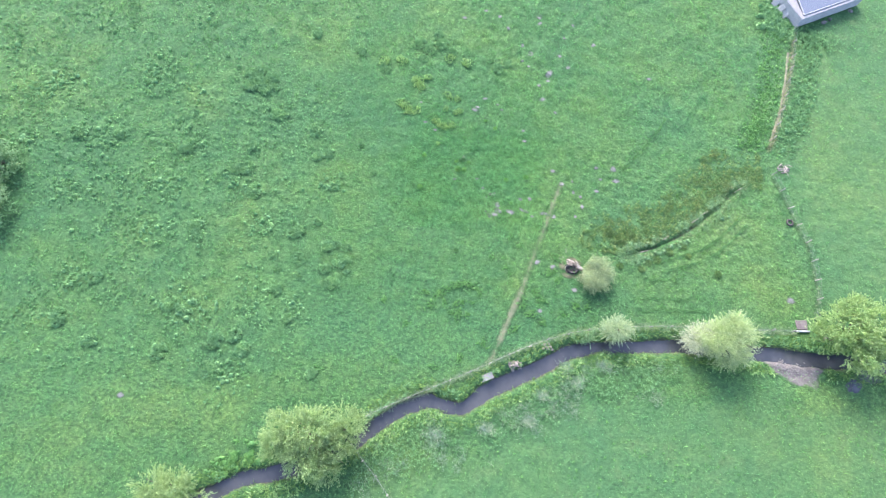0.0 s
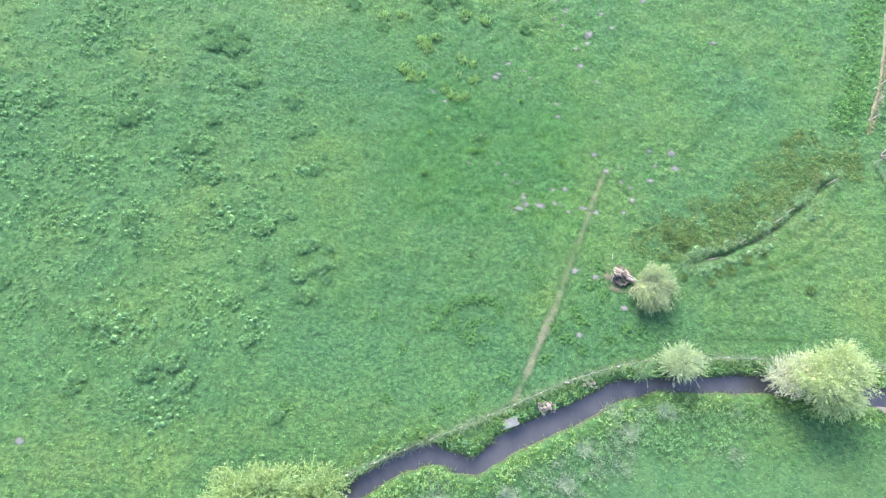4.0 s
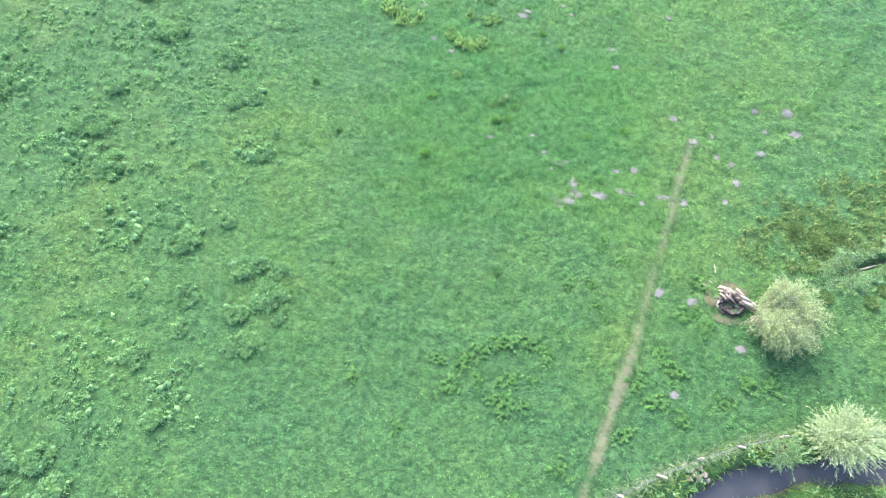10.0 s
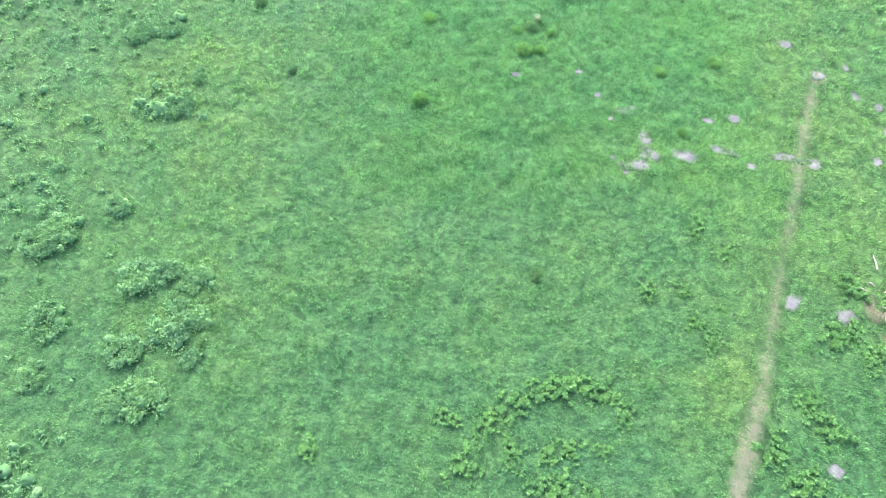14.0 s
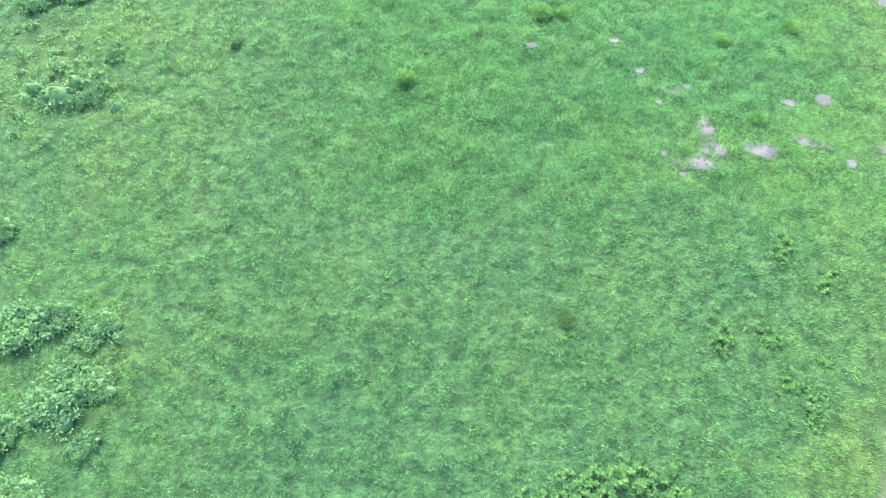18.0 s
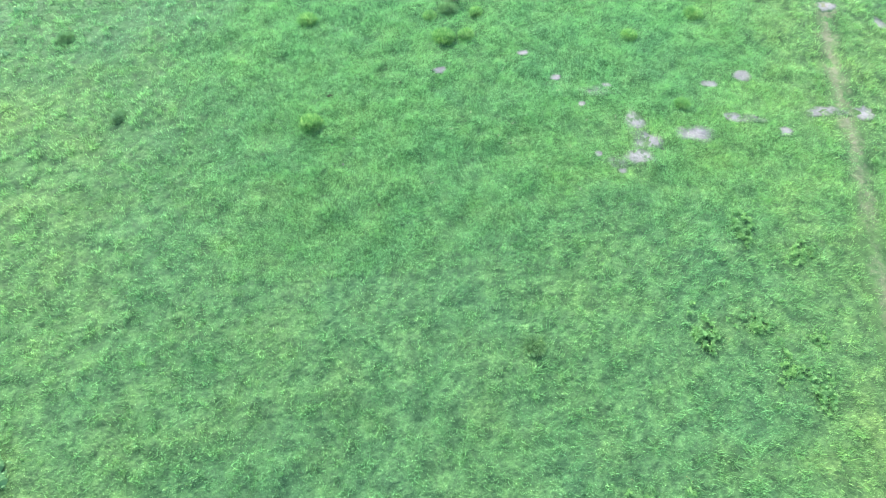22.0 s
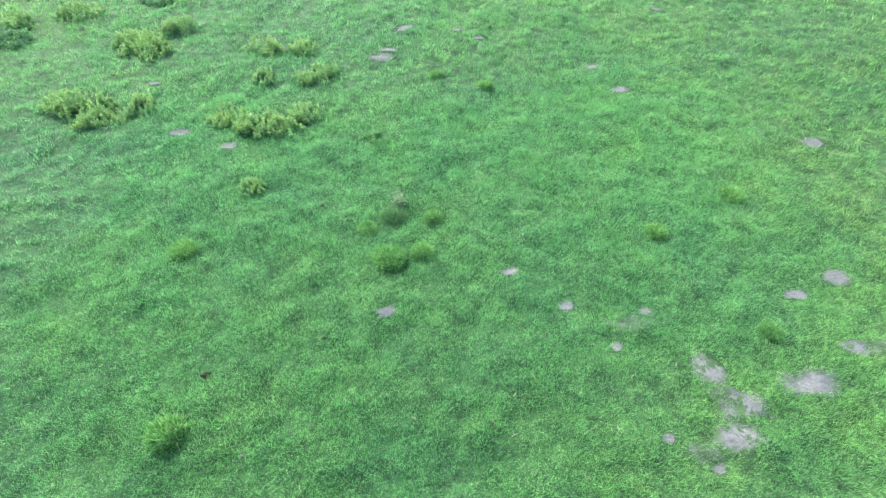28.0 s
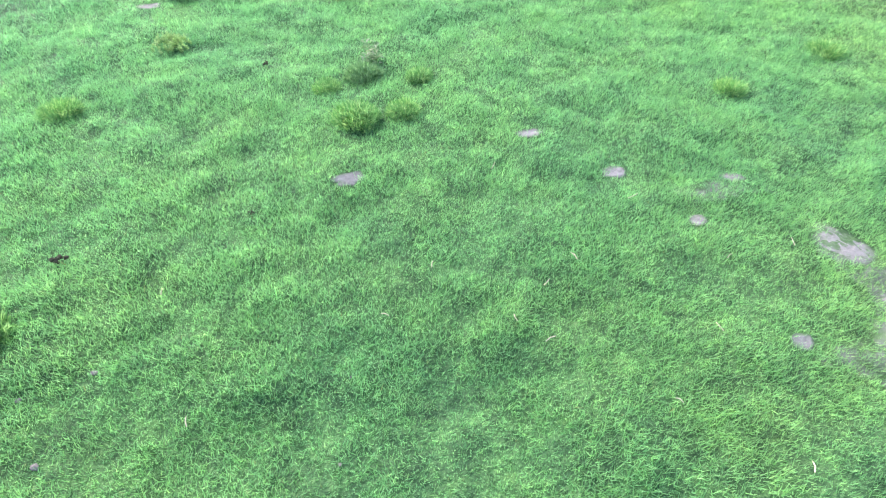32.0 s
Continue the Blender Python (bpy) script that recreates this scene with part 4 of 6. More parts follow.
bx, by = [], []
for cx, cy, a, b in BEDS:
    n = int(a * b * 17)
    u, w = RNG.normal(0, 0.55, n), RNG.normal(0, 0.55, n)
    bx.append(cx + u * a)
    by.append(cy + w * b)
x, y = scatter(-70, -12, -2, 72, 3.6)
k = RNG.random(len(x)) < ease(-x + 4 * lattice(x * 0.1, y * 0.1, 71), 11, 30) * (0.25 + 0.75 * ease(lattice(x * 0.16, y * 0.16, 72) + 0.7 * lattice(x * 0.5, y * 0.5, 73), -0.3, 0.6)) * ease(y, -1, 9)
x, y = x[k], y[k]
low = np.r_[np.full(sum(len(q) for q in bx), 1.0), np.full(len(x), 0.62)]
x, y = np.concatenate(bx + [x]), np.concatenate(by + [y])
k = dry_land(x, y, 1.5) & (RNG.random(len(x)) < 0.2 + 0.8 * ease(lattice(x * 0.55, y * 0.55, 74) + 0.6 * lattice(x * 1.5, y * 1.5, 75), -0.4, 0.3))
x, y, low = x[k], y[k], low[k]
domes("nettle_bed", x, y, 0.07 + 0.26 * low * RNG.random(len(x)) ** 1.7 * (0.5 + ease(lattice(x * 0.3, y * 0.3, 76), -0.5, 0.5)), M_NETTLE, "bushy nettles and thistles in patches over the rough grass", 0.11, 22)

# rank tufts that give the pasture its lumps
x, y = scatter(-40, 46, 9, 84, 2.2)
k = RNG.random(len(x)) < ease(lattice(x * 0.13, y * 0.13, 121) + 0.6 * lattice(x * 0.6, y * 0.6, 122) + 0.35 * ease(x, 4, 16) + 0.3 * ease(y, 40, 50) - 0.5 * ((np.abs(x + 1) < 9) & (np.abs(y - 31) < 9)), 0.0, 0.9)
k &= dry_land(x, y, 0.8)
x, y = x[k], y[k]
size = 0.6 + 0.7 * RNG.random(len(x))
rep_n = 30
xs = np.repeat(x, rep_n) + RNG.normal(0, 0.1, len(x) * rep_n) * np.repeat(size, rep_n)
ys = np.repeat(y, rep_n) + RNG.normal(0, 0.1, len(x) * rep_n) * np.repeat(size, rep_n)
k = bare_mask(xs, ys)
xs, ys, size = xs[k], ys[k], np.repeat(size, rep_n)[k]
v, f = blades(xs, ys, (0.13 + 0.1 * RNG.random(len(xs))) * size, 0.009 + 0.008 * RNG.random(len(xs)), 0.6)
stuff("rank_grass", v, f, M_GRASS, "lumpy tufts of ranker green grass")

# long tangled grass towards the shed
x, y = scatter(-16, 44, 40, 86, 1.5)
x2, y2 = scatter(14, 46, 26, 44, 0.7)
x, y = np.r_[x, x2], np.r_[y, y2]
k = RNG.random(len(x)) < ease(lattice(x * 0.2, y * 0.2, 131) + 0.6 * lattice(x * 0.7, y * 0.7, 132), -0.35, 0.7)
x, y = x[k], y[k]
n = 40
sz = np.repeat(0.6 + 0.8 * RNG.random(len(x)), n)
xs, ys = np.repeat(x, n) + RNG.normal(0, 0.17, len(x) * n) * sz, np.repeat(y, n) + RNG.normal(0, 0.17, len(x) * n) * sz
k = bare_mask(xs, ys)
xs, ys, sz = xs[k], ys[k], sz[k]
v, f = blades(xs, ys, (0.15 + 0.11 * RNG.random(len(xs))) * sz, 0.009 + 0.008 * RNG.random(len(xs)), 0.6)
stuff("tangled_grass", v, f, M_TANGLE, "long tangled lumpy meadow grass")

# small grassy mounds all over the pasture
x, y = scatter(-68, 60, -14, 84, 0.6)
near = (np.abs(x - 1) < 10) & (np.abs(y - 34) < 10)
k = dry_land(x, y, 0.8) & (RNG.random(len(x)) < ease(lattice(x * 0.15, y * 0.15, 151) + 0.6 * lattice(x * 0.5, y * 0.5, 152), -0.5, 0.8) * np.where(near, 0.12, 1.0) * (1 - 0.6 * grazed(x, y)))
k &= bare_mask(x, y)
hx, hy, hs = (np.repeat(q, 36) for q in (x[k], y[k], 0.5 + 0.8 * RNG.random(k.sum())))
hx, hy = hx + RNG.normal(0, 0.09, len(hx)) * hs, hy + RNG.normal(0, 0.09, len(hy)) * hs
v, f = blades(hx, hy, (0.12 + 0.08 * RNG.random(len(hx))) * hs, 0.012 + 0.01 * RNG.random(len(hx)), 0.6)
stuff("grass_mounds", v, f, M_TANGLE, "small grassy mounds scattered over the pasture")

# lines of longer dark grass along old furrows and wheel ruts, and low weeds of the far meadow
def rut(points, width, per, tall, name, label):
    p = fine_line(smooth_line(points), 1.0 / per)
    p = p + RNG.normal(0, width, p.shape)
    v, f = blades(p[:, 0], p[:, 1], tall * (0.7 + 0.6 * RNG.random(len(p))), 0.02 + 0.012 * RNG.random(len(p)), 0.7)
    stuff(name, v, f, M_NETTLE, label)


rut([(28.4, 49.4), (26.9, 46.2), (25.0, 43.4), (23.5, 41.1), (22.1, 39.7)], 0.13, 140, 0.28, "furrow_grass", "line of longer grass along an old furrow")
rut([(27.5, 38.2), (30.0, 41.5), (32.5, 43.4), (36.0, 44.2)], 0.16, 110, 0.26, "furrow_grass", "line of longer grass along an old furrow")
for points in ([(27.4, 27.0), (30.6, 28.6), (33.6, 30.0), (36.0, 32.2), (38.8, 35.5)], [(28.5, 26.1), (31.6, 27.5), (34.6, 29.0), (37.0, 31.4), (39.6, 34.6)], [(25.6, 20.3), (28.0, 20.9), (31.0, 21.4), (34.4, 21.8)],
               [(25.5, 22.0), (28.5, 22.5), (32.0, 23.0)], [(26.0, 24.5), (28.6, 25.0), (31.2, 26.0)]):
    rut(points, 0.11, 170, 0.24, "rut_grass", "darker grass standing along a wheel rut")
x, y = scatter(-2, 66, -16, 20, 0.5)
k = (grazed(x, y) > 0.5) & (RNG.random(len(x)) < ease(lattice(x * 0.25, y * 0.25, 141), -0.3, 0.7))
domes("meadow_weeds", x[k], y[k], 0.07 + 0.1 * RNG.random(k.sum()), M_DOCK, "low scattered leafy weeds of the far meadow", 0.1, 16)

# ---- bank growth ----
SX, SY, SW = (np.array([q[i] for q in STREAM]) for i in range(3))


def bar_foot(x):
    return np.interp(x, [40.8, 43.0, 45.7, 48.6, 49.2], [17.2, 15.2, 14.1, 13.9, 14.6])


def bank_points(per, lo, hi, side, x0=-30, x1=58):
    x, y = scatter(x0, x1, -16, 26, per)
    d, a = to_line(x, y, STREAM)
    d = d - np.interp(a, np.linspace(0, 1, len(STREAM)), SW)
    north = y > np.interp(x, SX, SY)
    k = (d > lo) & (d < hi) & (north if side > 0 else ~north)
    k &= ~((x > 41) & (x < 49) & (y < 18) & (y > bar_foot(x) - 0.1))
    return x[k], y[k], d[k]


def long_blades(x, y, length, width, droop=0.7, toward=None):
    n = len(x)
    z = height(x, y) - 0.03
    a = RNG.random(n) * 2 * np.pi
    bx, by = np.cos(a), np.sin(a)
    if toward is not None:
        bx, by = bx * 0.6 + toward[0], by * 0.6 + toward[1]
    s = np.c_[-np.sin(a), np.cos(a), np.zeros(n)] * (np.asarray(width) / 2).reshape(-1, 1)
    p = np.c_[x, y, z]
    L = np.asarray(length)
    mid = p + np.c_[bx * L * 0.3 * droop, by * L * 0.3 * droop, L * 0.6]
    tip = p + np.c_[bx * L * 0.95 * droop, by * L * 0.95 * droop, L * (0.75 - 0.35 * droop * RNG.random(n))]
    v = np.stack([p - s, p + s, mid + s * 0.8, mid - s * 0.8, tip], 1).reshape(-1, 3)
    b = np.arange(n)[:, None] * 5
    return v, np.concatenate([b + np.array([0, 1, 2]), b + np.array([0, 2, 3]), b + np.array([3, 2, 4])])


x, y, d = bank_points(26, -0.1, 1.6, 1)
v, f = long_blades(x, y, 0.35 + 0.4 * RNG.random(len(x)), 0.03 + 0.03 * RNG.random(len(x)), 0.8)
stuff("bank_grass", v, f, M_TALL, "long lush green grass on the stream bank")
x, y, d = bank_points(26, -0.15, 1.5, -1)
v, f = long_blades(x, y, 0.35 + 0.35 * RNG.random(len(x)), 0.03 + 0.03 * RNG.random(len(x)), 0.9)
stuff("bank_grass", v, f, M_TALL, "long lush green grass overhanging the stream")
x, y, d = bank_points(5, 0.0, 1.4, 1)
k = RNG.random(len(x)) < ease(lattice(x * 0.5, y * 0.5, 81), -0.3, 0.5)
bed("bank_weeds", x[k], y[k], 0.55, 0.2, 0.5, M_NETTLE, "leafy green weeds crowding the stream bank", 8)
x, y, d = bank_points(6, 0.15, 1.9, -1)
k = RNG.random(len(x)) < ease(lattice(x * 0.5, y * 0.5, 82), -0.4, 0.4)
bed("bank_weeds", x[k], y[k], 0.5, 0.2, 0.4, M_YELLOW, "yellow-green weeds on the low stream bank", 8)
x, y, d = bank_points(16, 0.8, 6.0, -1, -6, 31)
k = RNG.random(len(x)) < 0.6 * ease(lattice(x * 0.45, y * 0.45, 83) + 0.9 - 0.2 * d, -0.1, 0.6)
bed("rough_bank_weeds", x[k], y[k], 0.5, 0.17, 0.38, M_NETTLE, "rank green weeds behind the stream bank", 7)
k = RNG.random(len(x)) < 0.3 * ease(lattice(x * 0.4, y * 0.4, 84) + 0.6 * lattice(x * 1.1, y * 1.1, 85) + 0.5 - 0.1 * d, 0.0, 0.9)
v, f = long_blades(np.repeat(x[k], 12) + RNG.normal(0, 0.22, 12 * k.sum()), np.repeat(y[k], 12) + RNG.normal(0, 0.22, 12 * k.sum()), 0.4 + 0.3 * RNG.random(12 * k.sum()), 0.022, 0.7)
stuff("seeding_grass", v, f, M_ASH, "pale grey-green seeding grass behind the bank")

# pale flattened patches behind the bank
spots = []
for i, (x, y, a, b) in enumerate([(21.6, 12.8, 1.0, 0.7), (16.8, 12.0, 0.7, 0.5), (8.2, 3.5, 1.0, 0.6), (2.5, 2.0, 0.9, 0.6), (14.3, 8.3, 0.8, 0.5), (13.0, 5.2, 0.7, 0.5), (18.4, 10.4, 0.8, 0.6)]):
    n = 260
    px, py = x + a * RNG.normal(0, 0.5, n), y + b * RNG.normal(0, 0.5, n)
    spots.append(long_blades(px, py, 0.35 + 0.4 * RNG.random(n), 0.04, 1.0))
v = np.concatenate([q[0] for q in spots])
f = np.concatenate([q[1] + 5 * 260 * i for i, q in enumerate(spots)])
stuff("dead_grass", v, f, M_ASH, "pale dead grass lying flattened behind the bank", "dead grass")

# ---- fences ----
def tube_bm(points, radii, sides=6, bm=None):
    bm = bm or bmesh.new()
    rings = []
    for i, (p, r) in enumerate(zip(points, radii)):
        p = Vector(p)
        d = (Vector(points[min(i + 1, len(points) - 1)]) - Vector(points[max(i - 1, 0)])).normalized()
        s = d.orthogonal().normalized()
        u = d.cross(s)
        rings.append([bm.verts.new(p + (s * math.cos(k * 2 * math.pi / sides) + u * math.sin(k * 2 * math.pi / sides)) * r) for k in range(sides)])
    for a, b in zip(rings, rings[1:]):
        for k in range(sides):
            bm.faces.new((a[k], a[(k + 1) % sides], b[(k + 1) % sides], b[k]))
    bm.faces.new(rings[0][::-1])
    bm.faces.new(rings[-1])
    return bm


def post_mesh(seed):
    rng = np.random.default_rng(seed)
    bm = tube_bm([(0, 0, -0.3), (0.0, 0.01, 0.5), (0.015 * rng.normal(), 0.01, 1.12), (0.02 * rng.normal(), 0.0, 1.2)], [0.062, 0.06, 0.058, 0.03], 8)
    me = bpy.data.meshes.new("post")
    bm.to_mesh(me)
    bm.free()
    me.materials.append(M_POST)
    return me


POSTS = [post_mesh(i) for i in range(3)]


def fence(line, label, gap=2.6, wires=(0.45, 0.8, 1.1)):
    x0, y0 = line[0]
    e = tagged(new("wire_fence"), label, "fence")
    e.matrix_basis = pose(x0, y0, ground_z(x0, y0))
    inv = Vector((x0, y0, ground_z(x0, y0)))
    pts = fine_line(line + [line[-1]], gap) if len(line) > 1 else line
    tops = []
    for i, (x, y) in enumerate(pts):
        z = ground_z(x, y)
        child("post", POSTS[i % 3], e, "", Matrix.Translation(Vector((x, y, z)) - inv) @ pose(0, 0, 0, RNG.normal(0, 4), RNG.normal(0, 4), RNG.uniform(0, 360)))
        tops.append((x, y, z))
    for hgt in wires:
        part("wire", tube_bm([Vector((x, y, z + hgt)) - inv for x, y, z in tops], [0.007] * len(tops), 4), M_WIRE, e)
    return e


fence(NORTH_FENCE, "low post and wire fence along the stream bank")
fence(SOUTH_FENCE, "old post and wire fence crossing the far bank", 2.3)
fence(EAST_FENCE[4:], "post and wire fence between two meadows")
fence(EAST_FENCE[:4], "post and wire fence running down from the shed")


def fringe(line, width, per, mat, name, label, tall=0.5):
    p = fine_line(line, 1.0 / per)
    x, y = p[:, 0] + RNG.normal(0, width, len(p)), p[:, 1] + RNG.normal(0, width, len(p))
    v, f = long_blades(x, y, tall * (0.6 + 0.7 * RNG.random(len(x))), 0.03, 0.9)
    return stuff(name, v, f, mat, label)


fringe(NORTH_FENCE, 0.2, 95, M_PALE, "fence_grass", "long pale dead grass caught along the fence wires", 0.6)
fringe(SOUTH_FENCE, 0.16, 30, M_PALE, "fence_grass", "thin pale dead grass along a fence line", 0.45)
fringe(EAST_FENCE[4:], 0.13, 40, M_PALE, "fence_grass", "pale grass grown along the meadow fence", 0.5)
fringe(EAST_FENCE[:4], 0.2, 45, M_DRY, "fence_grass", "pale dry grass along the shed fence", 0.55)
# a dry earth ridge beside the shed fence
ridge = fine_line([(47.0, 64.5), (46.1, 58.5), (44.9, 53.0), (43.2, 47.2)], 0.5)
v, f = strip(ridge, 0.23 + 0.1 * lattice(np.arange(len(ridge)) * 0.6, np.zeros(len(ridge)), 91), lambda v: height(v[:, 0], v[:, 1]) + 0.05, 5)
v[:, 2] += np.tile([-0.1, 0.06, 0.1, 0.06, -0.1], len(ridge))
tagged(new("earth_ridge", mesh_from("earth_ridge", v, f, M_TAN, True)), "low dry earth ridge beside the fence", "earth ridge", kind="structure")
for dx, name in ((-2.6, "hedge_weeds"), (2.9, "hedge_weeds")):
    p = fine_line(EAST_FENCE[:4], 0.028)
    x, y = p[:, 0] + dx + RNG.normal(0, 1.0, len(p)), p[:, 1] + RNG.normal(0, 0.5, len(p))
    k = RNG.random(len(x)) < 0.35 + 0.65 * ease(lattice(x * 0.5, y * 0.5, 92), -0.6, 0.3)
    x, y = x[k], y[k]
    domes(name, x, y, 0.1 + 0.22 * RNG.random(len(x)) ** 1.5, M_DOCK if dx < 0 else M_NETTLE, "rank leafy weeds beside the shed fence", 0.12, 20)


x, y = 45.2 + RNG.normal(0, 1.3, 420), 70.4 + RNG.normal(0, 1.6, 420)
k = (x - 48.2) * 0.532 - (y - 69.5) * 0.847 < -0.6 + 9
domes("shed_nettles", x[k][::2], y[k][::2], 0.3 + 0.3 * RNG.random(len(x[k][::2])), M_NETTLE, "tall dark nettles crowding the shed corner", 0.12, 50)
x, y = 50.5 + RNG.normal(0, 2.5, 260), 67.5 + RNG.normal(0, 0.9, 260)
bed("shed_nettles", x, y, 0.6, 0.2, 0.5, M_NETTLE, "dark nettles below the shed wall", 9)

# ---- trees ----
def limb_points(a, b, sag, n=6):
    a, b = np.array(a, float), np.array(b, float)
    mid = RNG.normal(0, 0.12, (n, 3)) * np.linalg.norm(b - a) * 0.3
    t = np.linspace(0, 1, n)[:, None]
    p = a + (b - a) * t + mid * np.sin(np.pi * t)
    p[:, 2] += sag * np.sin(np.pi * t[:, 0])
    return [tuple(q) for q in p]


def tree(name, label, category, x, y, lobes, mat, twigs, twig, leaf, width, trunk_r, per=16, droop=0.15, stems=1, up=0.35, wild=0.55, spread=0.22):
    z = ground_z(x, y)
    e = tagged(new(name), label, category)
    e.matrix_basis = pose(x, y, z)
    low = min(q[2] - q[4] for q in lobes)
    for s in range(stems):
        ox, oy = (RNG.normal(0, 0.35, 2) if stems > 1 else (0, 0))
        lx, ly, lz = lobes[s % len(lobes)][:3]
        trunk = part("trunk", tube_bm([(ox * 0.5, oy * 0.5, -0.35), (ox * 0.6, oy * 0.6, 0.3), (ox + lx * 0.3, oy + ly * 0.3, max(0.6, lz * 0.55)), (lx * 0.8, ly * 0.8, lz)], [trunk_r * 1.4, trunk_r, trunk_r * 0.75, trunk_r * 0.35], 9), M_BARK, e)
    share = np.array([q[3] ** 2 for q in lobes])
    vs, fs, base = [], [], 0
    for (lx, ly, lz, r, rz), sh in zip(lobes, share / share.sum()):
        for _ in range(2):
            tip = np.array((lx, ly, lz)) + RNG.normal(0, 0.45, 3) * (r, r, rz)
            part("limb", tube_bm(limb_points((lx * 0.25, ly * 0.25, max(0.5, lz * 0.5)), tip, 0.2), np.linspace(trunk_r * 0.45, 0.03, 6), 6), M_BARK, trunk)
        n = int(twigs * sh)
        boughs = max(6, int(8 * r ** 1.3))
        c = RNG.normal(size=(boughs, 3))
        c[:, 2] = np.where(c[:, 2] < -0.3, -c[:, 2], c[:, 2])
        c /= np.linalg.norm(c, axis=1)[:, None]
        own = RNG.integers(0, boughs, n)
        off = RNG.normal(0, spread, (n, 3))
        d = c[own] + off
        d /= np.linalg.norm(d, axis=1)[:, None]
        swell = (0.8 + 0.3 * RNG.random(boughs))[own] * (0.72 + 0.28 * np.exp(-(np.linalg.norm(off, axis=1) / (1.8 * spread)) ** 2))
        bumpy = 1 + 0.22 * lattice(d[:, 0] * 2.2 + lx, d[:, 1] * 2.2 + d[:, 2] * 1.7, 95) + 0.12 * lattice(d[:, 0] * 5, d[:, 1] * 5 + d[:, 2] * 4, 96)
        depth = (0.5 + 0.5 * RNG.random(n) ** 0.5) * bumpy * swell
        p0 = np.array((lx, ly, lz)) + d * depth[:, None] * (r, r, rz)
        way = d + RNG.normal(0, 0.4, (n, 3)) + (0, 0, up)
        way /= np.linalg.norm(way, axis=1)[:, None]
        L = twig * (0.5 + RNG.random(n))
        q = np.repeat(np.arange(n), per)
        t = RNG.random(len(q)) ** 0.8
        pos = p0[q] + way[q] * (L[q] * t)[:, None] - np.c_[np.zeros((len(q), 2)), droop * L[q] * t * t]
        dirs = way[q] * 0.7 + RNG.normal(0, wild, (len(q), 3)) - (0, 0, droop)
        pos[:, 2] = np.maximum(pos[:, 2], 0.12)
        ll = leaf * (0.6 + 0.7 * RNG.random(len(q)))
        v, f = leaves(pos, dirs, ll, ll * width)
        vs.append(v)
        fs.append(f + base)
        base += len(v)
    crown = child("crown", mesh_from("crown", np.concatenate(vs), np.concatenate(fs), mat), e)
    tagged(crown, kind="stuff")
    return e


tree("willow_tree", "pale silvery green willow leaning over the stream", "tree", 34.9, 18.4,
     [(-0.8, -0.6, 3.0, 2.1, 1.8), (1.1, 0.0, 3.2, 2.0, 2.0), (0.2, -1.7, 2.4, 2.0, 1.7), (1.4, -1.9, 2.1, 1.6, 1.5), (0.5, 1.0, 3.6, 1.4, 1.5)], M_BRIGHT, 2400, 1.1, 0.17, 0.2, 0.3, 24, 0.2, 1, 0.35, 0.38, 0.3)
tree("willow_bush", "whitish silver willow bush beside a taller willow", "bush", 32.5, 17.9,
     [(0, -0.1, 1.9, 1.5, 1.3), (-0.7, -0.5, 1.5, 1.1, 1.0), (0.7, 0.4, 2.0, 1.2, 1.2)], M_WHITISH, 900, 1.1, 0.17, 0.18, 0.14, 24, 0.1, 3, 0.35, 0.3, 0.5)
tree("alder_tree", "full rounded yellow-green broadleaf tree by the stream", "tree", 51.0, 21.2,
     [(-1.6, 0.2, 3.6, 3.0, 2.4), (1.5, 0.8, 4.0, 3.0, 2.6), (-0.4, -2.4, 3.0, 2.6, 2.2), (2.0, -2.2, 3.0, 2.6, 2.2), (-3.2, -1.0, 2.6, 2.0, 1.8), (-0.4, 2.4, 3.8, 2.2, 2.0), (3.6, 0.0, 3.0, 2.2, 2.0)], M_ALDER, 4400, 0.8, 0.165, 0.5, 0.34, 18, 0.1)
tree("willow_bush", "rounded pale willow bush on the stream bank", "bush", 22.3, 17.3,
     [(0, 0, 1.5, 1.35, 1.2), (-0.5, -0.3, 1.3, 1.1, 1.0), (0.6, -0.3, 1.2, 1.1, 1.0)], M_SILVER, 800, 0.95, 0.16, 0.18, 0.14, 26, 0.05, 3, 0.3, 0.3, 0.6)
tree("willow_sapling", "small straggly grey-green willow sapling on the bank", "bush", 18.9, 16.1,
     [(0, 0, 0.9, 0.5, 0.5), (-0.4, -0.3, 0.7, 0.45, 0.4), (0.3, -0.5, 0.6, 0.45, 0.4)], M_THORN, 150, 0.65, 0.16, 0.25, 0.07, 16, 0.2, 3, 0.35, 0.35)
tree("willow_tree", "large spreading yellow-green willow over the stream bend", "tree", -10.6, -0.4,
     [(-2.2, 0.4, 3.4, 2.6, 2.0), (-0.4, 1.0, 3.8, 2.2, 2.2), (-0.6, -1.8, 2.6, 2.4, 1.9), (-3.6, -1.2, 2.4, 1.8, 1.5), (3.6, 2.0, 3.2, 1.8, 1.7), (3.0, 0.6, 2.4, 1.6, 1.4), (0.6, -2.9, 1.8, 1.6, 1.3), (2.6, -1.2, 2.0, 1.7, 1.4), (2.2, -2.9, 1.4, 1.4, 1.1)], M_WILLOW, 4300, 0.9, 0.19, 0.3, 0.32, 16, 0.15)
tree("willow_tree", "low broad yellow-green willow by the stream", "tree", -24.3, -8.0,
     [(-2.0, 0.0, 1.8, 2.0, 1.4), (0.4, 0.4, 2.2, 2.0, 1.6), (2.2, -0.6, 1.8, 1.7, 1.3), (-0.4, -2.0, 1.8, 2.0, 1.4)], M_WILLOW, 1900, 0.9, 0.17, 0.3, 0.24, 20, 0.15)
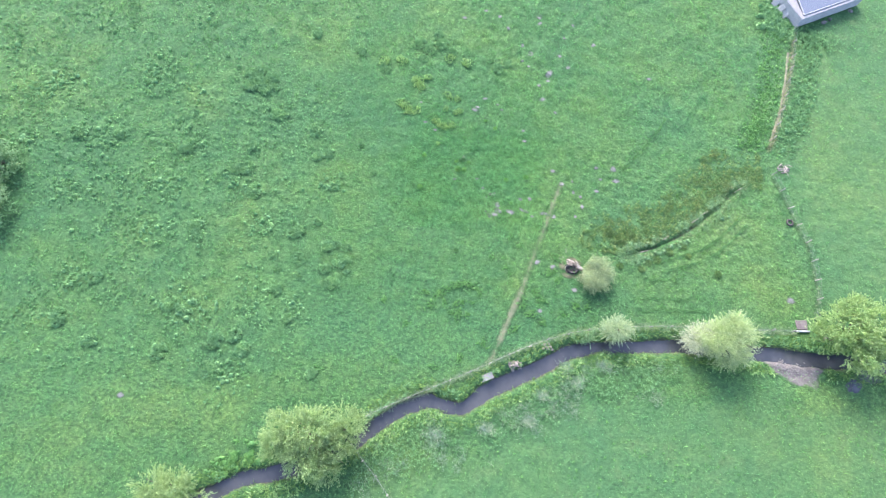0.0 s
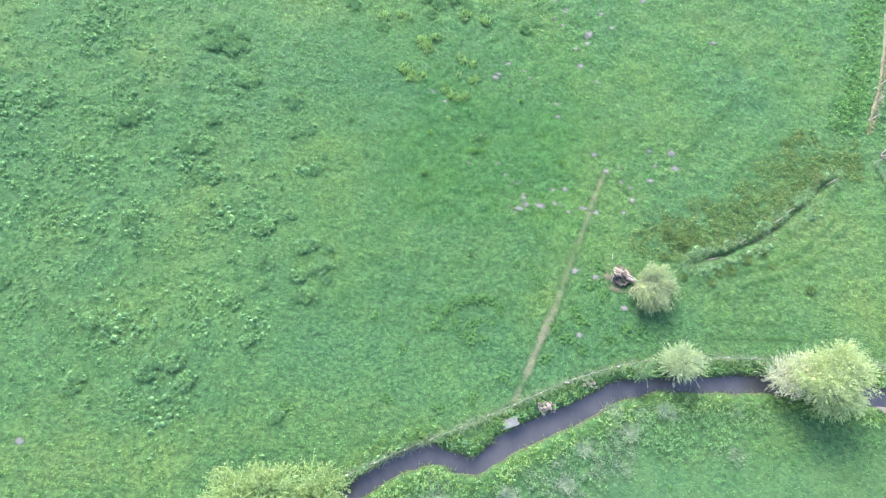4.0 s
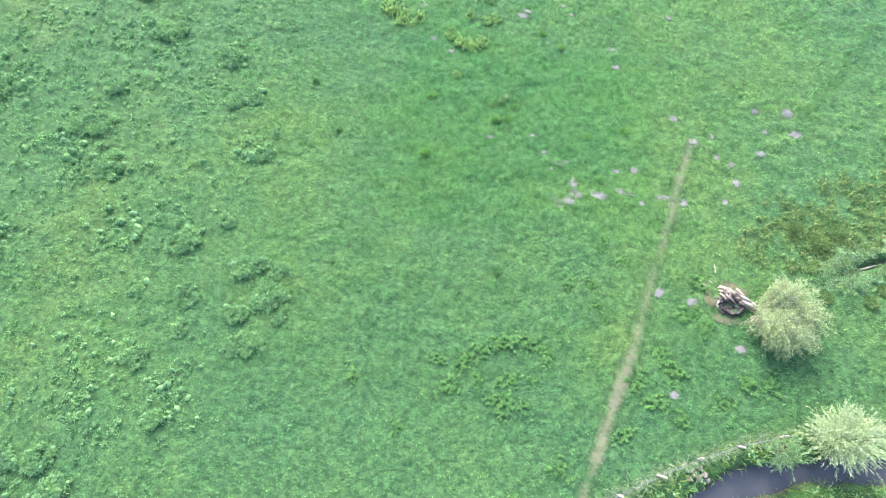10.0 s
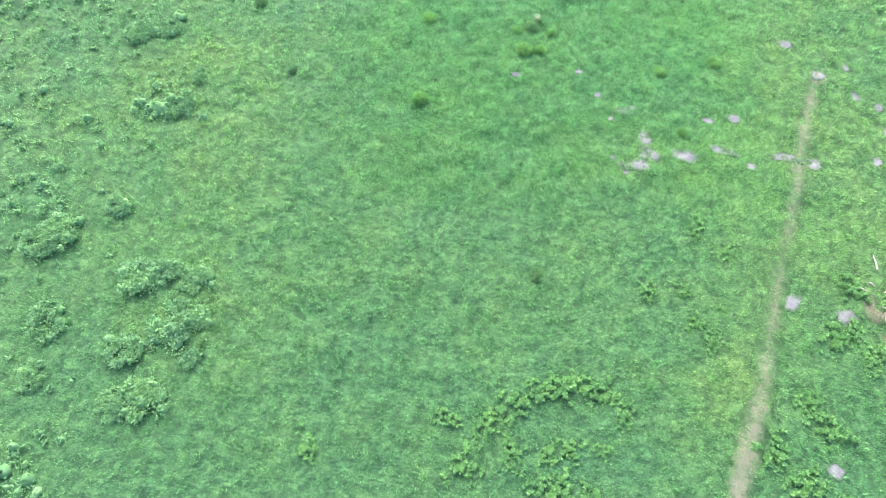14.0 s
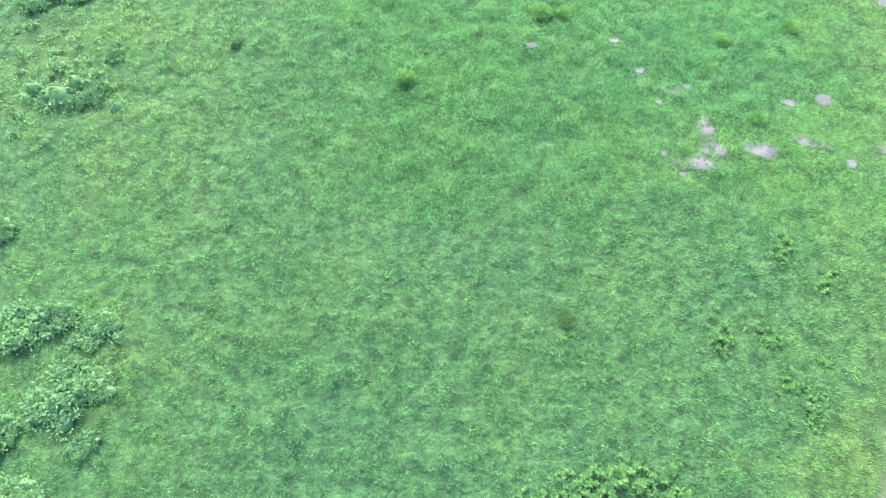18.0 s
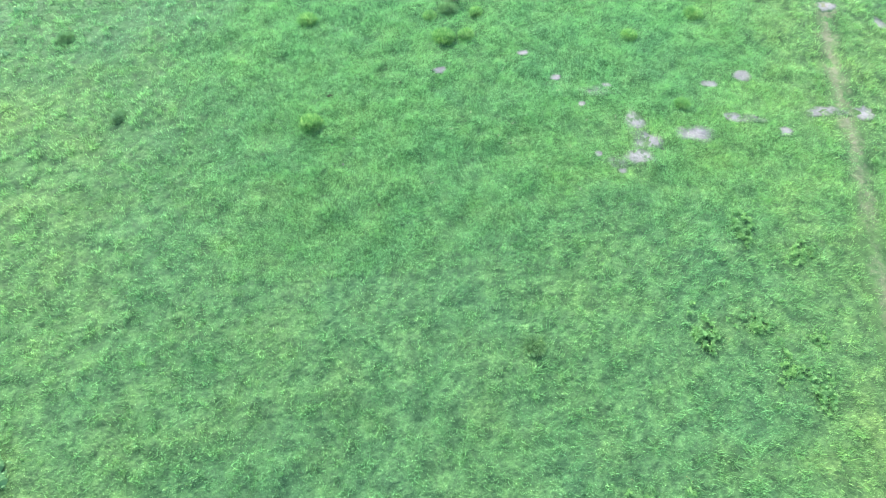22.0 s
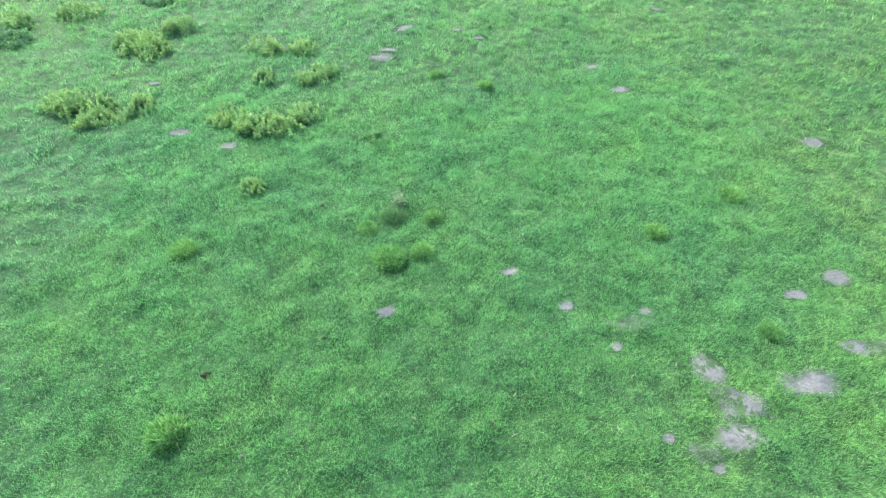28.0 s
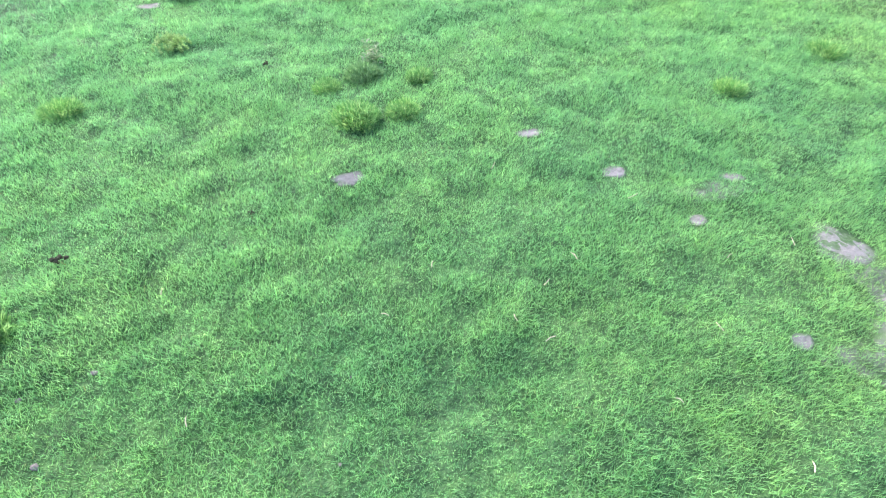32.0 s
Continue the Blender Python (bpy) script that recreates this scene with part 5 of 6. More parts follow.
for x, y, r in ((-58.0, 26.5, 2.4), (-56.5, 20.5, 2.6), (-60.5, 22.5, 3.0)):
    tree("thorn_bush", "grey-green thorn bush at the pasture edge", "bush", x, y,
         [(0, 0, 1.6, r, 1.5), (r * 0.5, -r * 0.5, 1.1, r * 0.7, 1.1), (-r * 0.4, r * 0.6, 1.2, r * 0.7, 1.1)], M_THORN, 620, 0.7, 0.2, 0.5, 0.2, 14, 0.1, 2)

p = fine_line([(-14.6, -1.6), (-16.6, -2.6), (-19.0, -4.2), (-21.0, -5.6)], 0.09)
x, y = p[:, 0] + RNG.normal(0, 0.7, len(p)), p[:, 1] + RNG.normal(0, 0.7, len(p))
k = dry_land(x, y, 0.3)
domes("bank_shrubs", x[k], y[k], 0.2 + 0.35 * RNG.random(k.sum()), M_DOCK, "dark leafy shrubs crowding the stream bank", 0.13, 40)
# ---- hollow stump with a fallen willow limb ----
stump = tagged(new("hollow_willow_stump"), "broken hollow willow stump with a fallen sprouting limb", "tree stump")
SX0, SY0 = 16.68, 24.45
stump.matrix_basis = pose(SX0, SY0, ground_z(SX0, SY0))
bm = bmesh.new()
rings = []
for r0, zz, jig in ((0.92, -0.15, 0.03), (0.86, 0.12, 0.05), (0.78, 0.3, 0.06), (0.7, 0.27, 0.05), (0.58, 0.08, 0.04), (0.35, 0.0, 0.03), (0.12, 0.02, 0.02)):
    rings.append([bm.verts.new(((r0 + RNG.normal(0, jig)) * math.cos(k * math.pi / 16), (r0 + RNG.normal(0, jig)) * math.sin(k * math.pi / 16) * 0.68, zz + RNG.normal(0, jig))) for k in range(32)])
for p, q in zip(rings, rings[1:]):
    for k in range(32):
        bm.faces.new((p[k], p[(k + 1) % 32], q[(k + 1) % 32], q[k]))
bm.faces.new(rings[-1])
part("rotten_core", bm, M_ROT, stump, "dark rotten heartwood")


def rim_bm(a0, a1, inner, thick, tall):
    # a curved strip of shell wood left standing round the hollow
    bm, rows = bmesh.new(), []
    for k in range(7):
        a = radians(a0 + (a1 - a0) * k / 6)
        top = tall * (0.45 + 0.75 * RNG.random()) * (0.35 if k in (0, 6) else 1.0)
        c, s = math.cos(a), math.sin(a) * 0.68
        rows.append([bm.verts.new((c * r, s * r, z)) for r, z in ((inner, -0.12), (inner + thick * 1.3, -0.12), (inner + thick * 1.1, top), (inner + 0.02, top * 0.92))])
    for p, q in zip(rows, rows[1:]):
        for k in range(4):
            bm.faces.new((p[k], q[k], q[(k + 1) % 4], p[(k + 1) % 4]))
    bm.faces.new(rows[0])
    bm.faces.new(rows[-1][::-1])
    return bm


for a0, a1, inner, thick, tall, mat in ((152, 178, 0.84, 0.06, 0.36, M_POST), (180, 202, 0.86, 0.05, 0.3, M_STRAW), (120, 150, 0.84, 0.06, 0.42, M_DEADWOOD), (205, 236, 0.86, 0.06, 0.22, M_BARK), (242, 300, 0.88, 0.05, 0.14, M_BARK)):
    part("shell_rim", rim_bm(a0, a1, inner, thick, tall), mat, stump)


def splinter_bm(x, y, z, turn, L, w, tip, th=0.05):
    # a torn plank of wood, ragged at one end and drawn to a point at the other
    bm = bmesh.new()
    c, s = math.cos(turn), math.sin(turn)
    rows = []
    for t, ww, dz in ((0, 0.6, 0), (0.12, 0.95, 0.02), (0.4, 1.0, 0.03), (0.7, 0.75, 0.5 * tip), (1.0, 0.2, tip)):
        o = RNG.normal(0, 0.14) * w
        rows.append([bm.verts.new((x + c * L * t - s * (w * ww * e + o), y + s * L * t + c * (w * ww * e + o), z + dz + h)) for e, h in ((-0.5, 0), (0.5, 0.01), (0.5, th), (0.05, th * 1.4), (-0.5, th))])
    for p, q in zip(rows, rows[1:]):
        for k in range(5):
            bm.faces.new((p[k], p[(k + 1) % 5], q[(k + 1) % 5], q[k]))
    bm.faces.new(rows[0][::-1])
    bm.faces.new(rows[-1])
    return bm


# torn planks heaped along the back of the hollow
for i in range(44):
    px, py = RNG.uniform(-0.9, 0.45), RNG.uniform(0.6, 1.28)
    part("plank", splinter_bm(px, py, 0.12 + 0.3 * RNG.random() * (1.3 - py), radians(RNG.normal(-26, 24)), RNG.uniform(0.3, 0.85), RNG.uniform(0.04, 0.12), RNG.uniform(-0.12, 0.12), 0.04), (M_POST, M_BARK, M_STRAW, M_DEADWOOD, M_BARK)[i % 5], stump)
for i in range(20):
    a = radians(RNG.uniform(20, 175))
    r0 = RNG.uniform(0.75, 1.3)
    part("splinter", splinter_bm(r0 * math.cos(a), r0 * 0.75 * math.sin(a), RNG.uniform(0.05, 0.35), RNG.uniform(0, 6.28), RNG.uniform(0.2, 0.5), RNG.uniform(0.03, 0.08), RNG.uniform(-0.15, 0.05), 0.03), (M_DEADWOOD, M_BARK, M_POST)[i % 3], stump)
for i, (x, y, t, L, w) in enumerate([(0.6, 0.4, -0.5, 0.95, 0.2), (0.78, 0.22, -0.42, 0.8, 0.16), (0.45, 0.58, -0.35, 0.7, 0.16), (1.05, 0.3, -0.7, 0.6, 0.14)]):
    part("trunk_slab", splinter_bm(x, y, 0.34 + 0.05 * i, t, L, w, -0.05, 0.12), (M_POST, M_STRAW, M_DEADWOOD, M_POST)[i], stump, "whitish peeled slab of trunk")
fallen = part("fallen_limb", tube_bm([(0.45, 0.3, 0.2), (0.85, 0.12, 0.32), (1.3, -0.08, 0.4), (1.75, -0.2, 0.35)], [0.1, 0.13, 0.12, 0.08], 9), M_BARK, stump, "bark-covered split limb")
vs, fs, base = [], [], 0
n = 620
ang = np.radians(RNG.uniform(-104, 62, n))
reach = (1.6 + 2.5 * RNG.random(n) ** 0.6) * (0.43 + 0.48 * np.cos(ang * 0.9 + 0.16))
start = np.array((1.6, -0.25, 0.5)) + RNG.normal(0, 0.26, (n, 3)) * (1, 1, 0.5)
rise = 0.3 + 1.5 * RNG.random(n)
t = np.linspace(0, 1, 7)
for i in range(n):
    hor = reach[i] * t
    p = np.c_[start[i, 0] + np.cos(ang[i]) * hor, start[i, 1] + np.sin(ang[i]) * hor, start[i, 2] + rise[i] * np.sin(t * 2.3) - 0.25 * t * t]
    p[:, :2] += RNG.normal(0, 0.09, (7, 2)) * t[:, None]
    k = RNG.uniform(0.1, 1.0, 74)
    pos = np.stack([np.interp(k, t, p[:, j]) for j in range(3)], 1) + RNG.normal(0, 0.06, (74, 3))
    way = np.array([math.cos(ang[i]), math.sin(ang[i]), 0.1]) + RNG.normal(0, 0.5, (74, 3))
    v, f = leaves(pos, way, 0.14, 0.032)
    vs.append(v)
    fs.append(f + base)
    base += len(v)
    if i % 8 == 0:
        part("branch", tube_bm([tuple(q) for q in p], np.linspace(0.018, 0.005, 7), 5), M_BARK, fallen)
# bare whips that arch down on the near side of the crown
for i in range(22):
    a, L = radians(RNG.uniform(-150, -80)), RNG.uniform(0.9, 1.9)
    k = np.linspace(0, 1, 7)
    whip = [(1.5 + math.cos(a) * L * u, -0.25 + math.sin(a) * L * u, 0.45 + 0.7 * math.sin(u * 2.9) - 0.2 * u) for u in k]
    part("whip", tube_bm(whip, np.linspace(0.02, 0.006, 7), 5), (M_STRAW, M_BARK)[i % 2], fallen)
tagged(child("willow_foliage", mesh_from("willow_foliage", np.concatenate(vs), np.concatenate(fs), M_KHAKI), stump, "pale narrow willow leaves"), kind="stuff")
for q in ((16.4, 23.5, 0.75, 0.4, -8, 2.2), (15.35, 24.75, 0.4, 0.65, 10, 6.1), (16.9, 25.7, 0.9, 0.35, -20, 9.3)):
    litter = bare_patch(*q, 0.12, M_BROWN_SOIL)
    tagged(litter, "brown wood litter and bare earth beside the stump", "soil patch", "bare soil patches")

for p, q, r in [((15.75, 26.6), (15.65, 27.2), 0.035), ((15.35, 26.0), (15.55, 25.85), 0.03), ((14.9, 25.7), (15.2, 25.55), 0.03)]:
    z = ground_z(*p)
    ob = tagged(new("broken_stick"), "short pale broken stick lying in the grass", "stick", "broken sticks")
    ob.matrix_basis = pose(p[0], p[1], z)
    part("stick", tube_bm([(0, 0, 0.06), ((q[0] - p[0]) * 0.5, (q[1] - p[1]) * 0.5, 0.1), (q[0] - p[0], q[1] - p[1], 0.08)], [r, r * 0.9, r * 0.6], 6), M_DEADWOOD, ob)

# ---- ditch ----
x, y = scatter(17, 42, 24, 47, 40)
d, a = to_line(x, y, DITCH)
above = (y - np.interp(x, [q[0] for q in DITCH][::-1], [q[1] for q in DITCH][::-1])) > 0
k = above & (d > 0.5) & (d < 6.5) & (RNG.random(len(x)) < 0.8 * ease(0.6 * lattice(x * 0.45, y * 0.45, 101) + 0.5 * lattice(x * 1.3, y * 1.3, 103) + 1.15 - 0.22 * d, -0.5, 0.8))
rx, ry = x[k], y[k]
keep = RNG.random(len(rx)) < 0.48
domes("rushes", rx[keep], ry[keep], 0.09 + 0.15 * RNG.random(keep.sum()), M_REED, "olive green rushes in mounds beside the ditch", 0.17, 26, "rushes", 0.16)
keep = RNG.random(len(rx)) < 0.3 * ease(lattice(rx * 0.4, ry * 0.4, 104) + 0.5 * lattice(rx * 1.1, ry * 1.1, 105), 0.0, 0.6)
xs, ys = np.repeat(rx[keep], 8) + RNG.normal(0, 0.14, 8 * keep.sum()), np.repeat(ry[keep], 8) + RNG.normal(0, 0.14, 8 * keep.sum())
v, f = long_blades(xs, ys, 0.4 + 0.25 * RNG.random(len(xs)), 0.02, 0.6)
stuff("rush_heads", v, f, M_RUST, "rust brown seeding rushes beside the ditch", "rushes")
k = (d < 1.2) & (RNG.random(len(x)) < 0.6 * ease(lattice(x * 0.7, y * 0.7, 102), -0.3, 0.4))
bed("ditch_weeds", np.repeat(x[k], 2) + RNG.normal(0, 0.2, 2 * k.sum()), np.repeat(y[k], 2) + RNG.normal(0, 0.2, 2 * k.sum()), 0.5, 0.09, 0.45, M_THORN, "grey-green leafy growth over the ditch", 12)
k = (d > 0.3) & (d < 0.9) & (RNG.random(len(x)) < 0.35)
v, f = long_blades(x[k], y[k], 0.3 + 0.3 * RNG.random(k.sum()), 0.025, 0.9)
stuff("ditch_grass", v, f, M_DRY, "pale dead grass hanging into the ditch")
p = fine_line(DITCH, 0.16)
tx, ty = p[:, 0] - 0.55 + RNG.normal(0, 0.25, len(p)), p[:, 1] + 0.7 + RNG.normal(0, 0.25, len(p))
k = RNG.random(len(p)) < 0.25 + 0.75 * ease(lattice(tx * 0.5, ty * 0.5, 106), -0.3, 0.3)
domes("ditch_bushes", tx[k], ty[k], 0.14 + 0.26 * RNG.random(k.sum()), M_THORN, "low grey-green bushy growth along the ditch", 0.1, 34)
tx, ty = p[:, 0] + 0.7 + RNG.normal(0, 0.3, len(p)), p[:, 1] - 0.9 + RNG.normal(0, 0.3, len(p))
k = RNG.random(len(p)) < 0.6 * ease(lattice(tx * 0.4, ty * 0.4, 107), -0.1, 0.5)
domes("ditch_bushes", tx[k], ty[k], 0.12 + 0.24 * RNG.random(k.sum()), M_THORN, "low grey-green bushy growth along the ditch", 0.1, 34)
for (ax, ay), (bx, by), r in [((25.0, 28.2), (26.5, 28.85), 0.05), ((32.1, 33.6), (33.0, 34.4), 0.06), ((33.3, 34.9), (34.3, 35.7), 0.05), ((28.4, 30.6), (29.2, 31.3), 0.04), ((38.2, 39.4), (39.2, 40.2), 0.06)]:
    ob = tagged(new("fallen_log"), "bleached fallen log lying across the ditch edge", "log", "fallen logs")
    ob.matrix_basis = pose(ax, ay, ground_z(ax, ay))
    dz = ground_z(bx, by) - ground_z(ax, ay)
    part("log", tube_bm([(0, 0, r + 0.12), ((bx - ax) * 0.5, (by - ay) * 0.5, r + 0.2 + dz * 0.5), (bx - ax, by - ay, r + 0.1 + dz)], [r, r * 1.05, r * 0.7], 8), M_DEADWOOD, ob)


def rush_clump(seed):
    rng = np.random.default_rng(seed)
    n = 900
    r, a = 0.5 * np.sqrt(rng.random(n)), rng.random(n) * 2 * np.pi
    x, y = r * np.cos(a), r * np.sin(a)
    shell = np.sqrt(np.clip(1 - (r / 0.5) ** 2, 0, 1)) * 0.4 * (1 + 0.35 * lattice(x * 4 + seed, y * 4, 63))
    p = np.c_[x, y, shell * (0.4 + 0.6 * rng.random(n)) - 0.03]
    d = np.c_[np.cos(a) * r * 1.6, np.sin(a) * r * 1.6, np.full(n, 0.7)] + rng.normal(0, 0.4, (n, 3))
    v, f = leaves(p, d, 0.1 + 0.1 * rng.random(n), 0.022, 0.15)
    return mesh_from("rush_clump", v, f, M_REED)


RUSHES = [rush_clump(i) for i in range(2)]
for i, (x, y, s) in enumerate([(25.6, 26.0, 0.9), (26.5, 27.0, 0.8), (31.0, 30.1, 1.0), (22.8, 26.0, 0.8), (25.0, 28.0, 0.9), (31.7, 28.8, 0.8), (35.6, 27.0, 0.9), (22.6, 29.8, 1.4), (21.2, 30.4, 1.2), (24.0, 30.6, 1.3), (27.6, 27.6, 1.1), (29.2, 29.0, 1.0)]):
    ob = new("rush_clump", RUSHES[i % 2])
    ob.matrix_basis = pose(x, y, ground_z(x, y), 0, 0, 63 * i) @ Matrix.Diagonal((s, s, s * 0.85, 1))
    tagged(ob, "brownish green rush clump near the ditch", "rushes", "rush clumps")

# ---- stones, rubble and bank works ----
def stone_mesh(seed, flatness=0.65, mat=M_STONE):
    rng = np.random.default_rng(seed)
    bm = bmesh.new()
    bmesh.ops.create_icosphere(bm, subdivisions=1, radius=1.0)
    for v in bm.verts:
        v.co = Vector((v.co.x * (1 + 0.25 * rng.normal()), v.co.y * (1 + 0.2 * rng.normal()), v.co.z * flatness * (1 + 0.15 * rng.normal())))
    me = bpy.data.meshes.new("stone")
    bm.to_mesh(me)
    bm.free()
    me.materials.append(mat)
    return me


STONES = [stone_mesh(300 + i) for i in range(4)]
PALE_STONES = [stone_mesh(320 + i, 0.5, M_RUBBLE) for i in range(4)]


def heap(name, label, x, y, spread, n, size, z0=0.0, kinds=STONES):
    e = tagged(new(name), label, "rubble")
    e.matrix_basis = pose(x, y, ground_z(x, y))
    for i in range(n):
        r, a = spread * math.sqrt(RNG.random()), RNG.random() * 6.28
        px, py, s = r * math.cos(a), r * math.sin(a) * 0.7, size * (0.5 + 0.8 * RNG.random())
        child("stone", kinds[i % 4], e, "", pose(px, py, ground_z(x + px, y + py) - ground_z(x, y) + s * 0.35 + z0 * (1 - r / spread), RNG.uniform(-20, 20), RNG.uniform(-20, 20), RNG.uniform(0, 360)) @ Matrix.Diagonal((s, s, s, 1)))
    return e


heap("rubble_heap", "grey rubble and sticks heaped at the fence corner", 45.1, 44.1, 0.95, 34, 0.13, 0.2)
for i in range(9):
    a = RNG.random() * 6.28
    ob = tagged(new("broken_stick"), "short pale broken stick lying on rubble", "stick", "broken sticks")
    ob.matrix_basis = pose(45.1 + 0.7 * RNG.normal() * 0.6, 44.1 + 0.5 * RNG.normal() * 0.6, ground_z(45.1, 44.1))
    part("stick", tube_bm([(-0.5 * math.cos(a), -0.5 * math.sin(a), 0.2), (0, 0, 0.3), (0.5 * math.cos(a), 0.5 * math.sin(a), 0.25)], [0.04, 0.045, 0.025], 6), M_DEADWOOD, ob)
heap("bank_rubble", "pinkish rubble shoring the stream bank", 10.75, 11.2, 0.85, 30, 0.17, 0.3, PALE_STONES)
heap("bank_rubble", "stones tipped below the fence on the bank", 14.3, 14.1, 0.9, 20, 0.15, 0.25, PALE_STONES)
x, y = 7.55, 9.35
slab = tagged(new("concrete_slab"), "broken grey concrete slab resting on the stream bank", "slab")
slab.matrix_basis = pose(x, y, ground_z(x, y) + 0.06, 8, -14, 28)
part("slab", box_bm(1.5, 0.75, 0.14, 0.02, jitter=0.015), M_CONCRETE, slab)
crossing = tagged(new("stream_crossing"), "brown earth and concrete sluice beside the stream", "sluice")
crossing.matrix_basis = pose(46.3, 21.6, ground_z(46.3, 21.6), 0, 0, 9)
part("earth_deck", box_bm(1.35, 1.3, 0.3, 0.08, (0, 0.4, 0.02), 0.04), M_GRAVEL, crossing, "bare brown earth deck")
part("concrete_beam", box_bm(1.8, 0.22, 0.4, 0.03, (-0.1, -0.4, 0.1), 0.01), M_TRIM, crossing, "pale concrete beam")
bm = bmesh.new()
for k in range(24):
    for j in range(10):
        a, b = k * math.pi / 12, j * math.pi / 5
        bm.verts.new(((0.38 + 0.13 * math.cos(b)) * math.cos(a), (0.38 + 0.13 * math.cos(b)) * math.sin(a), 0.1 + 0.11 * math.sin(b)))
bm.verts.ensure_lookup_table()
for k in range(24):
    for j in range(10):
        bm.faces.new([bm.verts[(k % 24) * 10 + j], bm.verts[((k + 1) % 24) * 10 + j], bm.verts[((k + 1) % 24) * 10 + (j + 1) % 10], bm.verts[k * 10 + (j + 1) % 10]])
tyre = tagged(new("old_tyre"), "old dark tyre lying in grass by the fence", "tyre")
tyre.matrix_basis = pose(45.5, 36.0, ground_z(45.5, 36.0))
part("rubber_ring", bm, M_ROT, tyre)

# gravel bar
gxs, gys = np.meshgrid(np.linspace(-1, 1, 44), np.linspace(-1, 1, 24))
ux = 44.95 + 4.4 * gxs.ravel()
foot = bar_foot(ux) - 0.5
uy = foot + (17.5 - foot) * (gys.ravel() + 1) / 2
edge = np.maximum(np.abs(gxs.ravel()), np.abs(gys.ravel()))
uz = height(ux, uy) + 0.04 - 0.2 * ease(edge + 0.14 * lattice(ux * 1.4, uy * 1.4, 111), 0.72, 1.0)
i = (np.arange(23)[:, None] * 44 + np.arange(43)[None, :]).ravel()
bar_sheet = mesh_from("gravel_bar", np.c_[ux, uy, uz], np.c_[i, i + 1, i + 45, i + 44], M_BAR, True)
dry_layer(bar_sheet, ux, uy)
layer = bar_sheet.attributes.new("wear", "FLOAT", "POINT")
layer.data.foreach_set("value", (0.6 - 0.75 * ease(edge - 0.2 * gys.ravel() + 0.2 * lattice(ux * 0.9, uy * 0.9, 112), 0.5, 1.0)).astype(np.float32))
tagged(new("gravel_bar", bar_sheet), "pinkish grey gravel and silt bar in the stream", "gravel", kind="structure")
bm = bmesh.new()
for k in range(150):
    px, py = 44.4 + 1.7 * RNG.normal(), 16.3 + 0.5 * RNG.normal()
    s = 0.05 + 0.09 * RNG.random()
    bmesh.ops.create_icosphere(bm, subdivisions=1, radius=1.0, matrix=pose(px, py, max(ground_z(px, py), WATER_Z - 0.02) + 0.04, 0, 0, RNG.uniform(0, 360)) @ Matrix.Diagonal((s * 1.3, s, s * 0.6, 1)))
bar_mesh = bpy.data.meshes.new("bar_stones")
bm.to_mesh(bar_mesh)
bm.free()
bar_mesh.materials.append(M_STONE)
tagged(new("bar_stones", bar_mesh), "loose grey stones along the gravel bar", "stones", kind="stuff")

# ---- shed ----
shed = tagged(new("farm_shed"), "low pale block shed with a blue-grey sheet roof", "shed")
OX, OY = 48.2, 69.5
shed.matrix_basis = pose(OX, OY, ground_z(OX, OY), 0, 0, 32.2)
SL, SD, SH = 12.4, 11.0, 1.85


def prism(points, z0, z1, bevel=0.0):
    bm = bmesh.new()
    lo = [bm.verts.new((x, y, z0)) for x, y in points]
    hi = [bm.verts.new((x, y, z1)) for x, y in points]
    n = len(points)
    bm.faces.new(lo[::-1])
    bm.faces.new(hi)
    for i in range(n):
        bm.faces.new((lo[i], lo[(i + 1) % n], hi[(i + 1) % n], hi[i]))
    if bevel:
        bmesh.ops.bevel(bm, geom=bm.edges[:], offset=bevel, segments=1, affect="EDGES", profile=0.5)
    return bm


part("wall", prism([(0, 0), (SL, 0), (SL, 0.24), (0, 0.24)], -0.3, SH, 0.012), M_BLOCK, shed)
part("wall", prism([(0, 0.243), (0.24, 0.243), (0.24, SD), (0, SD)], -0.3, SH, 0.012), M_BLOCK, shed)
part("wall", prism([(SL - 0.24, 0.243), (SL, 0.243), (SL, SD), (SL - 0.24, SD)], -0.3, SH, 0.012), M_BLOCK, shed)
part("wall", prism([(0.243, SD - 0.24), (SL - 0.243, SD - 0.24), (SL - 0.243, SD), (0.243, SD)], -0.3, SH, 0.012), M_BLOCK, shed)
part("lean_to_roof", prism([(0.05, 0.05), (0.9, 0.05), (3.6, SD - 0.05), (0.05, SD - 0.05)], SH + 0.004, SH + 0.05), M_SHEETS, shed, "pale mottled fibre-cement sheets")
part("coping", prism([(0.9, 0.02), (SL + 0.05, 0.02), (SL + 0.05, 0.62), (0.9, 0.62)], SH + 0.004, SH + 0.06, 0.01), M_SHEETS, shed, "pale concrete coping")
# ribbed main roof
bm = bmesh.new()
ribs = 60
x0, x1 = 0.75, SL + 0.1
row0, row1 = [], []
for i in range(ribs * 2 + 1):
    t = i / (ribs * 2)
    zz = 0.03 * (1 if (i // 2) % 2 else 0)
    row0.append(bm.verts.new((x0 + (x1 - x0) * t, 0.56, SH + 0.12 + zz)))
    row1.append(bm.verts.new((x0 + 2.75 + (x1 - x0 - 2.75) * t, SD + 0.1, SH + 0.75 + zz)))
for i in range(ribs * 2):
    bm.faces.new((row0[i], row0[i + 1], row1[i + 1], row1[i]))
ext = bmesh.ops.extrude_face_region(bm, geom=bm.faces[:])
for v in (g for g in ext["geom"] if isinstance(g, bmesh.types.BMVert)):
    v.co.z -= 0.05
roof = part("roof", bm, M_ROOF, shed)
